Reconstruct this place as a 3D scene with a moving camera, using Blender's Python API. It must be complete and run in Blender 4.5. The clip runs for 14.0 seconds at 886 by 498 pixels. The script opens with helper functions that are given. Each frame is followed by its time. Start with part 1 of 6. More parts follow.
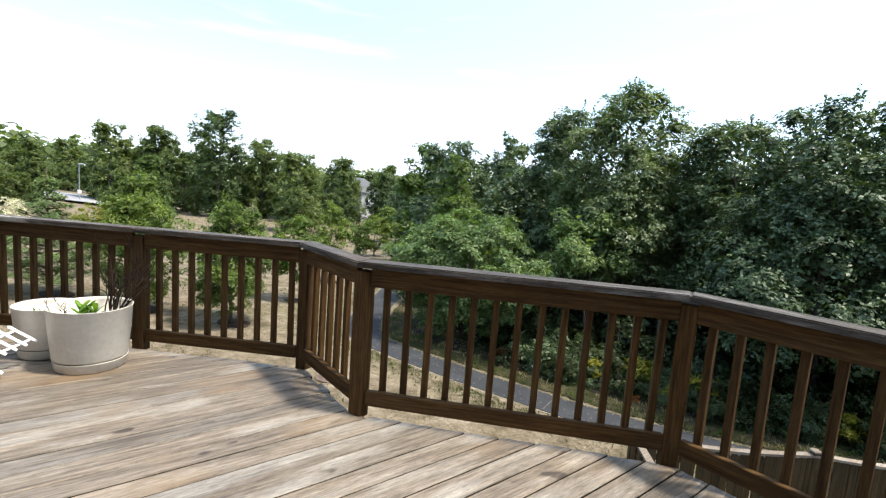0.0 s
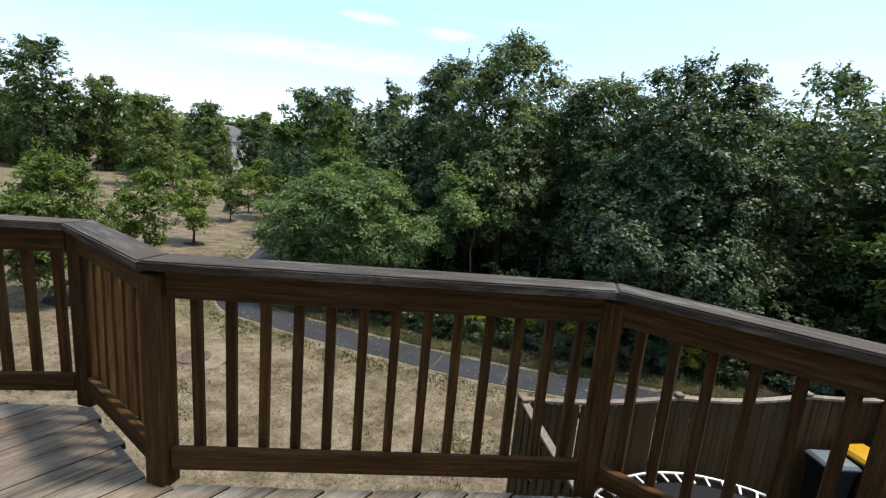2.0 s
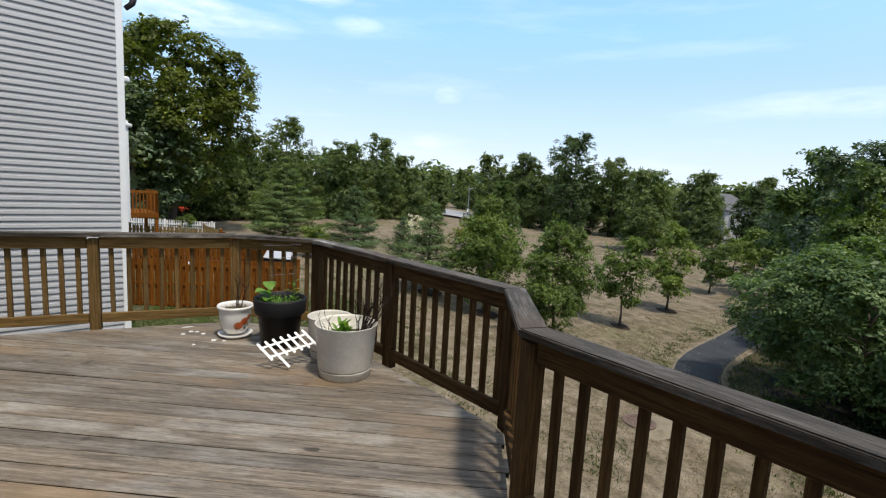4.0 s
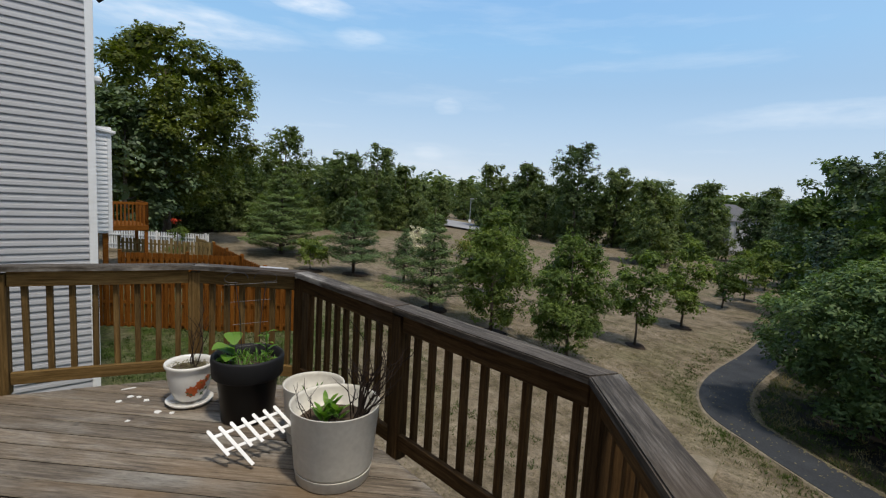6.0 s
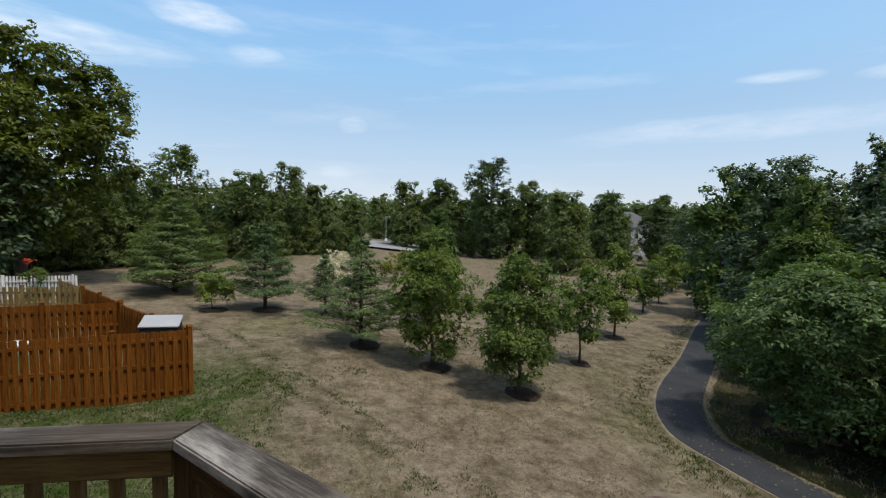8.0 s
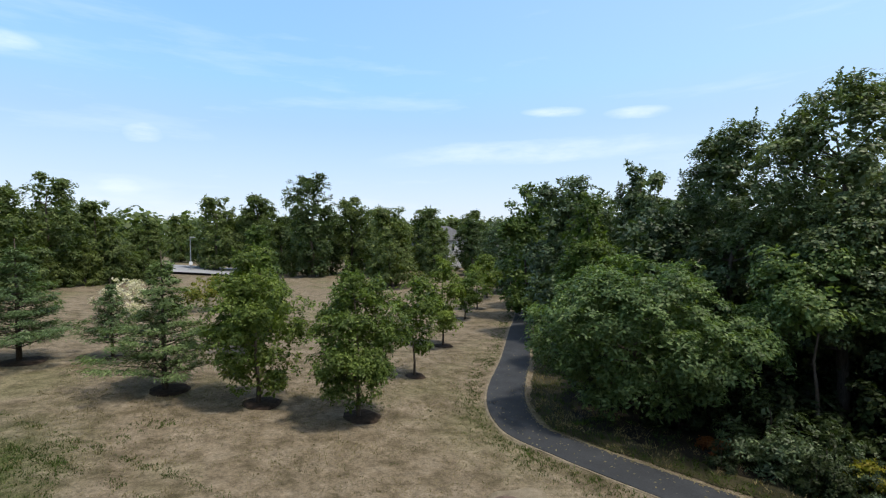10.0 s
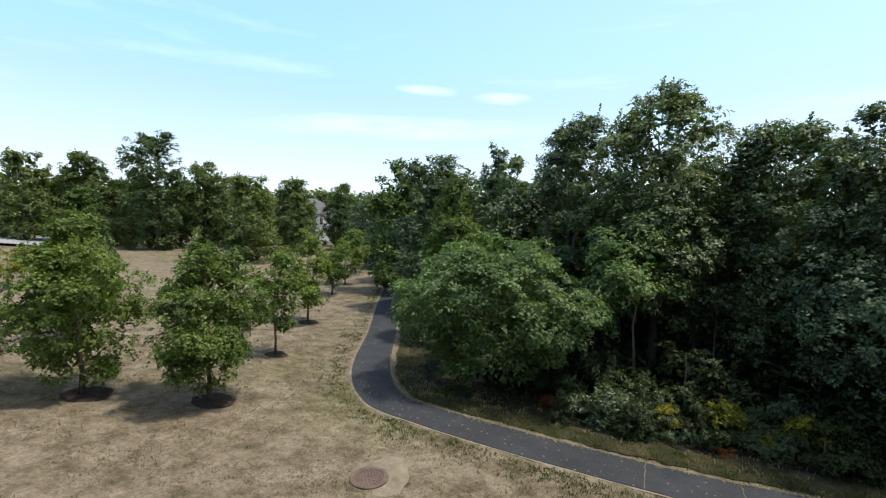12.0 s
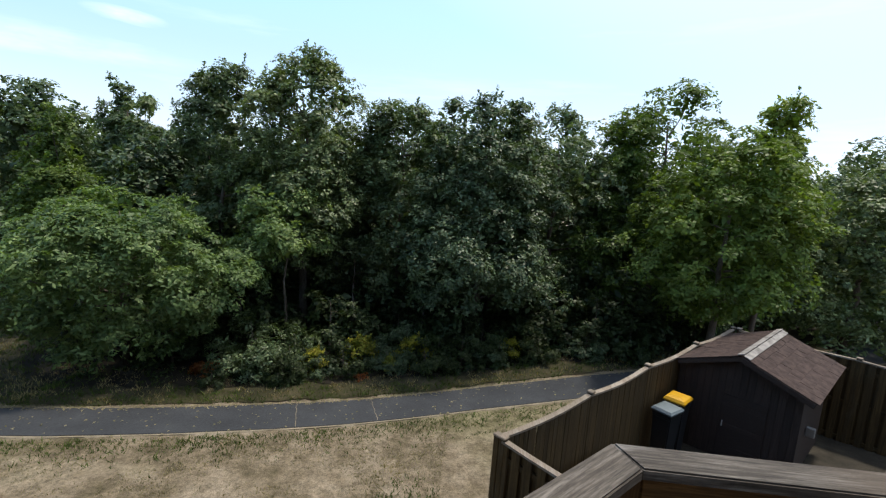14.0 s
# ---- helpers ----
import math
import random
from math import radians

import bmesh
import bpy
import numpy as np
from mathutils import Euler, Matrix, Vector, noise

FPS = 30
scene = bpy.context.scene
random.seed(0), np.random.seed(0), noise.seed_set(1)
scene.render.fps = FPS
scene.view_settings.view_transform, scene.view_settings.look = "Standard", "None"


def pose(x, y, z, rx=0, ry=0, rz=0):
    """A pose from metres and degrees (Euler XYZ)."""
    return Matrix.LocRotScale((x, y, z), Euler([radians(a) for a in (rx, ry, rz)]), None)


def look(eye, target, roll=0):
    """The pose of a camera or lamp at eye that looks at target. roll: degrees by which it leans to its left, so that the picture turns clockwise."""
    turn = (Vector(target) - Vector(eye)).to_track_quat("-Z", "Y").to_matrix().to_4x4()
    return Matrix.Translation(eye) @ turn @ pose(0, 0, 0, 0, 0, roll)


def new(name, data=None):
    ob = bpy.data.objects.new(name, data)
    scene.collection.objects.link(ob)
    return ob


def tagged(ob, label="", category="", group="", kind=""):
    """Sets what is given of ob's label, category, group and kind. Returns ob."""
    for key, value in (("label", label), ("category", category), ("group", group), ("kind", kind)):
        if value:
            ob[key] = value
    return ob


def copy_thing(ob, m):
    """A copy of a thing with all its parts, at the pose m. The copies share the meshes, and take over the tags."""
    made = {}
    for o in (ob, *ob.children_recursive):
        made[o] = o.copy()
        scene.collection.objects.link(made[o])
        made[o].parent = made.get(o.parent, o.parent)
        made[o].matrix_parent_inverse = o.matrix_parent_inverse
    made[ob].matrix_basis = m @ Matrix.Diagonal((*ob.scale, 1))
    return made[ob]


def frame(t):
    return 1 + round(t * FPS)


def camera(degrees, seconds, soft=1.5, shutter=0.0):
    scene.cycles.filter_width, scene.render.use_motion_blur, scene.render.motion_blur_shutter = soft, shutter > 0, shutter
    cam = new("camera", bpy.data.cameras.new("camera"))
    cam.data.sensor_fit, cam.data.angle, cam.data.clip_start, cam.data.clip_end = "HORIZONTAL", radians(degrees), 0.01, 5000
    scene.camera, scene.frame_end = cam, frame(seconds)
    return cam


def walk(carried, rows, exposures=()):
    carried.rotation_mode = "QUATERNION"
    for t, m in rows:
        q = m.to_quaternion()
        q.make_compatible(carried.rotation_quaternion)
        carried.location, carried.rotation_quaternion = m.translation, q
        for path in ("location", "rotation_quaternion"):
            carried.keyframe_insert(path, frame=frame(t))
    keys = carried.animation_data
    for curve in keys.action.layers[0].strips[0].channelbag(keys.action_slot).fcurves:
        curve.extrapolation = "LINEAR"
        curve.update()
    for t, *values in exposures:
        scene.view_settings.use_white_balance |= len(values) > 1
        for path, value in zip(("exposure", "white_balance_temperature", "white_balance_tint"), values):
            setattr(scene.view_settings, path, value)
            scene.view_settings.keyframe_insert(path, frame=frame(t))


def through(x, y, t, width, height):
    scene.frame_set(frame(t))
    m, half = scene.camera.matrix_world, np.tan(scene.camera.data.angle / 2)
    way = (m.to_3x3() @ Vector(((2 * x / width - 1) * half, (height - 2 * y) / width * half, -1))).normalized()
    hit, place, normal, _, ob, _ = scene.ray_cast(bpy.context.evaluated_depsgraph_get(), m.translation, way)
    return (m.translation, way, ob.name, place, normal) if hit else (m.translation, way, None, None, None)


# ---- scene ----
cam = camera(87.2, 14.0, 1.25)
PATH = [
    (0, (0.227, -0.190, 1.369), (1.463, 1.365, 1.138), 4.3),
    (0.5, (0.326, -0.148, 1.395), (1.698, 1.271, 1.071), 4.8),
    (1, (0.449, -0.037, 1.418), (1.910, 1.271, 1.028), 5.4),
    (1.5, (0.656, 0.167, 1.399), (2.192, 1.380, 0.987), 5.3),
    (2, (0.877, 0.346, 1.413), (2.440, 1.531, 1.021), 5.0),
    (2.5, (1.070, 0.410, 1.407), (2.343, 1.924, 1.111), 6.4),
    (3, (1.187, 0.312, 1.440), (1.902, 2.160, 1.192), 3.3),
    (3.5, (1.236, 0.141, 1.520), (1.346, 2.118, 1.240), 3.4),
    (3.7, (1.254, 0.119, 1.550), (1.155, 2.098, 1.283), 3.0),
    (5.8, (1.052, 1.097, 1.566), (0.919, 3.079, 1.333), 3.8),
    (6, (0.999, 1.285, 1.603), (0.883, 3.270, 1.389), 3.3),
    (6.5, (0.837, 1.855, 1.577), (0.775, 3.844, 1.371), 3.2),
    (7, (0.653, 2.370, 1.603), (0.664, 4.359, 1.394), 2.7),
    (7.5, (0.420, 2.977, 1.615), (0.516, 4.967, 1.437), 1.9),
    (8, (0.287, 3.330, 1.668), (0.538, 5.310, 1.540), 0.8),
    (8.5, (0.185, 3.620, 1.690), (0.669, 5.559, 1.610), 0.3),
    (9, (0.110, 3.763, 1.652), (0.823, 5.631, 1.594), -0.5),
    (11.5, (0.263, 3.989, 1.622), (1.498, 5.557, 1.497), 0.8),
    (12, (0.269, 3.940, 1.601), (1.672, 5.356, 1.440), 1.3),
    (12.5, (0.224, 3.809, 1.645), (1.835, 4.977, 1.441), 1.8),
    (13, (0.221, 3.740, 1.700), (2.014, 4.590, 1.450), 2.5),
    (13.5, (0.195, 3.632, 1.699), (2.109, 4.143, 1.422), 3.2),
    (14, (0.117, 3.636, 1.784), (2.091, 3.785, 1.495), 4.2),
]
EXPOSURES = [(0.0, 0.84), (0.5, 0.42), (1.0, 0.27), (2.0, 0.30), (3.0, 0.22), (3.7, 0.03), (5.8, -0.52), (7.0, -0.52), (8.0, -0.48), (9.0, -0.28), (11.5, -0.04), (12.5, 0.22), (14.0, 0.12)]
walk(cam, [(t, look(eye, target, roll)) for t, eye, target, roll in PATH], EXPOSURES)

# ---- world, sun ----
SUN_BEARING, SUN_HEIGHT = 140.0, 67.0
world = bpy.data.worlds.new("sky")
scene.world = world
world.use_nodes = True
wn, wl = world.node_tree.nodes, world.node_tree.links
sky = wn.new("ShaderNodeTexSky")
sky.sky_type, sky.sun_disc = "NISHITA", False
sky.sun_elevation, sky.sun_rotation = radians(SUN_HEIGHT), radians(SUN_BEARING)
sky.air_density, sky.dust_density, sky.ozone_density = 1.0, 0.8, 2.5
wc = wn.new("ShaderNodeTexCoord")
wx = wn.new("ShaderNodeMixRGB")
wx.inputs["Color2"].default_value = (13.0, 13.5, 14.0, 1)


def sky_math(kind, *values):
    m = wn.new("ShaderNodeMath")
    m.operation = kind
    for k, v in enumerate(values):
        if isinstance(v, (int, float)):
            m.inputs[k].default_value = v
        else:
            wl.new(v, m.inputs[k])
    return m.outputs["Value"]


def sky_dot(way):
    d = wn.new("ShaderNodeVectorMath")
    d.operation = "DOT_PRODUCT"
    d.inputs[1].default_value = way
    wl.new(wc.outputs["Generated"], d.inputs[0])
    return d.outputs["Value"]


def sky_noise(scale, stretch, detail):
    mp, n = wn.new("ShaderNodeMapping"), wn.new("ShaderNodeTexNoise")
    mp.inputs["Scale"].default_value = stretch
    n.inputs["Scale"].default_value, n.inputs["Detail"].default_value, n.inputs["Roughness"].default_value = scale, detail, 0.6
    wl.new(wc.outputs["Generated"], mp.inputs["Vector"])
    wl.new(mp.outputs["Vector"], n.inputs["Vector"])
    return n.outputs["Fac"]


# thin cirrus streaks and small puffs: from one direction to another, half width, density
wisp, ripple = sky_noise(5.0, (1, 1, 6), 6.0), sky_noise(16.0, (1, 1, 4), 5.0)
veil = sky_math("MULTIPLY", sky_math("MAXIMUM", sky_math("SUBTRACT", sky_noise(1.6, (1.4, 1.0, 9), 6.0), 0.56), 0.0), 0.9)
for a, b, half, dense in (
    ((0.33, 0.935, 0.158), (0.86, 0.49, 0.163), 0.026, 0.38),
    ((0.60, 0.76, 0.248), (0.70, 0.67, 0.241), 0.012, 0.55),
    ((0.72, 0.655, 0.233), (0.80, 0.555, 0.229), 0.012, 0.55),
    ((-0.29, 0.909, 0.300), (-0.185, 0.936, 0.301), 0.018, 0.5),
    ((-0.40, 0.85, 0.350), (-0.24, 0.91, 0.334), 0.026, 0.8),
    ((-0.095, 0.977, 0.189), (-0.03, 0.982, 0.187), 0.016, 0.45),
    ((-0.135, 0.986, 0.094), (-0.065, 0.993, 0.092), 0.014, 0.35),
    ((-0.68, 0.68, 0.268), (-0.33, 0.90, 0.276), 0.034, 0.7),
):
    a, b = Vector(a).normalized(), Vector(b).normalized()
    c = (a + b).normalized()
    u = (b - a).normalized()
    along_it = sky_math("DIVIDE", sky_dot(u), (b - a).length / 2)
    across = sky_math("DIVIDE", sky_math("ADD", sky_dot(c.cross(u)), sky_math("MULTIPLY", sky_math("SUBTRACT", wisp, 0.5), half * 1.6)), half)
    near = sky_math("SUBTRACT", 1.0, sky_math("ADD", sky_math("MULTIPLY", along_it, along_it), sky_math("MULTIPLY", across, across)))
    body = sky_math("MULTIPLY", sky_math("MAXIMUM", near, 0.0), sky_math("MULTIPLY_ADD", ripple, 1.5, -0.25))
    veil = sky_math("ADD", veil, sky_math("MULTIPLY", body, dense))
wl.new(sky_math("MINIMUM", veil, 0.8), wx.inputs["Fac"])
# thin haze that whitens the sky towards the horizon
wz = wn.new("ShaderNodeSeparateXYZ")
wl.new(wc.outputs["Generated"], wz.inputs["Vector"])
wh = wn.new("ShaderNodeValToRGB")
wh.color_ramp.elements[0].position, wh.color_ramp.elements[1].position = 0.0, 0.85
wh.color_ramp.elements[0].color, wh.color_ramp.elements[1].color = (0.85, 0.85, 0.85, 1), (0.80, 0.80, 0.80, 1)
mid = wh.color_ramp.elements.new(0.22)
mid.color = (0.62, 0.62, 0.62, 1)
wl.new(wz.outputs["Z"], wh.inputs["Fac"])
wy = wn.new("ShaderNodeMixRGB")
wk = wn.new("ShaderNodeValToRGB")
wk.color_ramp.elements[0].position, wk.color_ramp.elements[1].position = 0.0, 0.85
wk.color_ramp.elements[0].color, wk.color_ramp.elements[1].color = (0.63, 0.68, 0.745, 1), (0.05, 0.14, 0.36, 1)
tone = wk.color_ramp.elements.new(0.30)
tone.color = (0.352, 0.645, 0.975, 1)
tone = wk.color_ramp.elements.new(0.45)
tone.color = (0.26, 0.53, 0.94, 1)
wl.new(wz.outputs["Z"], wk.inputs["Fac"])
ws = wn.new("ShaderNodeVectorMath")
ws.operation = "SCALE"
ws.inputs["Scale"].default_value = 15.2
wl.new(wk.outputs["Color"], ws.inputs[0])
wl.new(ws.outputs["Vector"], wy.inputs["Color2"])
wl.new(wh.outputs["Color"], wy.inputs["Fac"])
wl.new(sky.outputs["Color"], wy.inputs["Color1"])
wl.new(wy.outputs["Color"], wx.inputs["Color1"])
# bright haze round the sun
sun_way = Vector((math.sin(radians(SUN_BEARING)) * math.cos(radians(SUN_HEIGHT)), math.cos(radians(SUN_BEARING)) * math.cos(radians(SUN_HEIGHT)), math.sin(radians(SUN_HEIGHT))))
wd = wn.new("ShaderNodeVectorMath")
wd.operation = "DOT_PRODUCT"
wd.inputs[1].default_value = sun_way
wl.new(wc.outputs["Generated"], wd.inputs[0])
wg = wn.new("ShaderNodeValToRGB")
wg.color_ramp.elements[0].position, wg.color_ramp.elements[1].position = 0.10, 0.90
wg.color_ramp.elements[0].color, wg.color_ramp.elements[1].color = (0, 0, 0, 1), (0.85, 0.85, 0.85, 1)
glow = wg.color_ramp.elements.new(0.5)
glow.color = (0.15, 0.15, 0.15, 1)
wl.new(wd.outputs["Value"], wg.inputs["Fac"])
wv = wn.new("ShaderNodeMixRGB")
wv.inputs["Color2"].default_value = (11.8, 12.3, 12.9, 1)
wl.new(wg.outputs["Color"], wv.inputs["Fac"])
wl.new(wx.outputs["Color"], wv.inputs["Color1"])
wl.new(wv.outputs["Color"], wn["Background"].inputs["Color"])
wn["Background"].inputs["Strength"].default_value = 0.112

sun_data = bpy.data.lights.new("sun", "SUN")
sun_data.energy, sun_data.angle, sun_data.color = 4.1, radians(5.0), (1.0, 0.92, 0.80)
new("sun", sun_data).matrix_world = look(sun_way * 60, (0, 0, 0))


# ---- materials ----
def material(name, rough=0.7, spec=0.3, metal=0.0):
    m = bpy.data.materials.new(name)
    m.use_nodes = True
    b = m.node_tree.nodes["Principled BSDF"]
    b.inputs["Roughness"].default_value, b.inputs["Metallic"].default_value = rough, metal
    b.inputs["Specular IOR Level"].default_value = spec
    return m, m.node_tree.nodes, m.node_tree.links, b


def ramp(nodes, links, fac, stops):
    r = nodes.new("ShaderNodeValToRGB")
    e = r.color_ramp.elements
    while len(e) < len(stops):
        e.new(0.5)
    for k, (p, c) in enumerate(stops):
        e[k].position, e[k].color = p, (*c, 1)
    links.new(fac, r.inputs["Fac"])
    return r.outputs["Color"]


def noise_at(nodes, links, vector, scale, detail=4.0, rough=0.55, stretch=None):
    if stretch:
        mp = nodes.new("ShaderNodeMapping")
        mp.inputs["Scale"].default_value = stretch
        links.new(vector, mp.inputs["Vector"])
        vector = mp.outputs["Vector"]
    n = nodes.new("ShaderNodeTexNoise")
    n.inputs["Scale"].default_value, n.inputs["Detail"].default_value, n.inputs["Roughness"].default_value = scale, detail, rough
    links.new(vector, n.inputs["Vector"])
    return n.outputs["Fac"]


def mixed(nodes, links, fac, a, b, kind="MIX"):
    x = nodes.new("ShaderNodeMixRGB")
    x.blend_type = kind
    for socket, v in (("Fac", fac), ("Color1", a), ("Color2", b)):
        if isinstance(v, (int, float)):
            x.inputs[socket].default_value = v
        elif isinstance(v, tuple):
            x.inputs[socket].default_value = (*v, 1)
        else:
            links.new(v, x.inputs[socket])
    return x.outputs["Color"]


def bump(nodes, links, shader, height, strength, distance):
    b = nodes.new("ShaderNodeBump")
    b.inputs["Strength"].default_value, b.inputs["Distance"].default_value = strength, distance
    links.new(height, b.inputs["Height"])
    links.new(b.outputs["Normal"], shader.inputs["Normal"])


def shifted(nodes, links):
    """Object coordinates, moved by a different amount for each object."""
    tc, oi = nodes.new("ShaderNodeTexCoord"), nodes.new("ShaderNodeObjectInfo")
    v = nodes.new("ShaderNodeVectorMath")
    v.operation = "MULTIPLY_ADD"
    links.new(oi.outputs["Random"], v.inputs[0])
    v.inputs[1].default_value = (37.0, 53.0, 71.0)
    links.new(tc.outputs["Object"], v.inputs[2])
    return v.outputs["Vector"], oi.outputs["Random"]


def wood(name, dark, mid, light, grey, grey_from, rough=0.75, spec=0.25, tint=None, upright=False):
    """Timber whose grain runs along the object's x, or its z."""
    m, n, l, b = material(name, rough, spec)
    v, rnd = shifted(n, l)
    if upright:
        turned = n.new("ShaderNodeMapping")
        turned.inputs["Rotation"].default_value = (0, radians(90), 0)
        l.new(v, turned.inputs["Vector"])
        v = turned.outputs["Vector"]
    grain = noise_at(n, l, v, 6.0, 8.0, 0.7, (0.5, 9.0, 9.0))
    fine = noise_at(n, l, v, 26.0, 5.0, 0.7, (0.6, 6.0, 6.0))
    blot = noise_at(n, l, v, 1.7, 5.0, 0.6, (0.8, 2.4, 2.4))
    c = ramp(n, l, grain, [(0.30, dark), (0.5, mid), (0.70, light)])
    worn = ramp(n, l, blot, [(grey_from, (0, 0, 0)), (grey_from + 0.22, (1, 1, 1))])
    c = mixed(n, l, worn, c, grey)
    c = mixed(n, l, 0.55, c, ramp(n, l, fine, [(0.25, (0.45, 0.45, 0.45)), (0.65, (1.25, 1.25, 1.25))]), "MULTIPLY")
    c = mixed(n, l, 1.0, c, ramp(n, l, rnd, [(0.0, (0.78, 0.78, 0.78)), (1.0, (1.15, 1.12, 1.08))]), "MULTIPLY")
    if tint:
        streak = noise_at(n, l, v, 2.6, 8.0, 0.75, (0.7, 6.0, 1.0))
        c = mixed(n, l, 0.42, c, ramp(n, l, streak, [(0.34, (0.40, 0.39, 0.38)), (0.50, (1.0, 1.0, 1.0)), (0.68, (1.35, 1.33, 1.30))]), "MULTIPLY")
        speck = noise_at(n, l, v, 60.0, 3.0, 0.7, (0.3, 2.0, 1.0))
        c = mixed(n, l, 0.7, c, ramp(n, l, speck, [(0.32, (0.5, 0.5, 0.5)), (0.45, (1.0, 1.0, 1.0)), (0.66, (1.25, 1.25, 1.25))]), "MULTIPLY")
        check = noise_at(n, l, v, 3.4, 6.0, 0.75, (0.35, 26.0, 1.0))
        c = mixed(n, l, 0.55, c, ramp(n, l, check, [(0.33, (0.28, 0.27, 0.26)), (0.45, (0.95, 0.95, 0.95)), (0.66, (1.28, 1.27, 1.25))]), "MULTIPLY")
        knot = noise_at(n, l, v, 5.0, 2.0, 0.4, (0.9, 1.7, 1.0))
        c = mixed(n, l, ramp(n, l, knot, [(0.70, (0, 0, 0)), (0.76, (0.85, 0.85, 0.85))]), c, (0.035, 0.026, 0.019))
        pick = noise_at(n, l, v, 0.8, 2.0, 0.5)
        c = mixed(n, l, ramp(n, l, pick, [(0.57, (0, 0, 0)), (0.73, (0.55, 0.55, 0.55))]), c, tint)
    l.new(c, b.inputs["Base Color"])
    bump(n, l, b, grain, 0.5, 0.004)
    return m


M_DECK = wood("weathered_deck_board", (0.055, 0.044, 0.034), (0.160, 0.131, 0.100), (0.27, 0.232, 0.186), (0.315, 0.295, 0.262), 0.52, 0.55, 0.35, (0.25, 0.160, 0.080))
# nearly black, so the shade in the board gaps is put into the colour
M_DECK_EDGE = wood("gap_shade_board_edge", (0.010, 0.008, 0.006), (0.020, 0.017, 0.012), (0.04, 0.033, 0.024), (0.03, 0.03, 0.02), 0.6, 0.9, 0.1)
M_RAIL = wood("brown_stained_timber", (0.026, 0.0142, 0.0055), (0.072, 0.039, 0.0145), (0.130, 0.076, 0.029), (0.097, 0.061, 0.032), 0.60, 0.8, 0.12)
M_RAIL_PALE = wood("honey_brown_timber", (0.062, 0.036, 0.011), (0.165, 0.100, 0.034), (0.26, 0.168, 0.066), (0.20, 0.138, 0.070), 0.60, 0.8, 0.12)
M_CAP = wood("weathered_cap_timber", (0.018, 0.015, 0.012), (0.066, 0.056, 0.046), (0.165, 0.148, 0.130), (0.34, 0.325, 0.305), 0.55, 0.72, 0.2, (0.085, 0.058, 0.036))
M_FENCE = wood("orange_stained_fence_board", (0.075, 0.023, 0.004), (0.175, 0.060, 0.009), (0.255, 0.102, 0.018), (0.20, 0.080, 0.018), 0.62, 0.85, 0.08)
M_FENCE_FAR = wood("olive_weathered_fence_board", (0.10, 0.066, 0.025), (0.20, 0.14, 0.055), (0.28, 0.20, 0.09), (0.26, 0.21, 0.12), 0.55, 0.8, 0.2)
# fence board darkened for the yard fence's shade side; shade is in the colour
M_FENCE_OLIVE = wood("shade_toned_weathered_fence_board", (0.0186, 0.0124, 0.00558), (0.050, 0.0315, 0.0115), (0.082, 0.054, 0.0215), (0.0651, 0.05084, 0.02976), 0.55, 0.8, 0.2)
M_FENCE_TOP = wood("grey_weathered_fence_rail", (0.105, 0.084, 0.063), (0.189, 0.154, 0.119), (0.252, 0.217, 0.175), (0.266, 0.238, 0.203), 0.5, 0.8, 0.2)
M_SHED = wood("dark_brown_shed_panel", (0.018, 0.012, 0.010), (0.032, 0.021, 0.017), (0.05, 0.034, 0.028), (0.045, 0.036, 0.032), 0.6, 0.75, 0.25)
M_WHITEWOOD = wood("white_painted_timber", (0.60, 0.60, 0.60), (0.72, 0.72, 0.72), (0.8, 0.8, 0.8), (0.62, 0.62, 0.60), 0.62, 0.6, 0.3)
M_BARK = wood("grey_brown_bark", (0.045, 0.035, 0.027), (0.10, 0.08, 0.065), (0.17, 0.145, 0.12), (0.15, 0.135, 0.12), 0.6, 0.9, 0.1, upright=True)
M_RAIL_UP = wood("upright_brown_stained_timber", (0.026, 0.0142, 0.0055), (0.072, 0.039, 0.0145), (0.130, 0.076, 0.029), (0.097, 0.061, 0.032), 0.60, 0.8, 0.12, upright=True)
M_RAIL_PALE_UP = wood("upright_honey_brown_timber", (0.052, 0.030, 0.010), (0.13, 0.079, 0.028), (0.21, 0.136, 0.055), (0.165, 0.115, 0.06), 0.60, 0.8, 0.12, upright=True)
M_FENCE_UP = wood("upright_orange_stained_fence_board", (0.075, 0.023, 0.004), (0.175, 0.060, 0.009), (0.255, 0.102, 0.018), (0.20, 0.080, 0.018), 0.62, 0.85, 0.08, upright=True)
# upright grain, with the same shade kept in the colour
M_FENCE_OLIVE_UP = wood("upright_shade_toned_weathered_fence_board", (0.0186, 0.0124, 0.00558), (0.050, 0.0315, 0.0115), (0.082, 0.054, 0.0215), (0.0651, 0.05084, 0.02976), 0.55, 0.8, 0.2, upright=True)
M_FENCE_FAR_UP = wood("upright_olive_weathered_fence_board", (0.10, 0.066, 0.025), (0.20, 0.14, 0.055), (0.28, 0.20, 0.09), (0.26, 0.21, 0.12), 0.55, 0.8, 0.2, upright=True)
M_SHED_UP = wood("upright_dark_brown_shed_panel", (0.018, 0.012, 0.010), (0.032, 0.021, 0.017), (0.05, 0.034, 0.028), (0.045, 0.036, 0.032), 0.6, 0.75, 0.25, upright=True)
M_WHITEWOOD_UP = wood("upright_white_painted_timber", (0.60, 0.60, 0.60), (0.72, 0.72, 0.72), (0.8, 0.8, 0.8), (0.62, 0.62, 0.60), 0.62, 0.6, 0.3, upright=True)


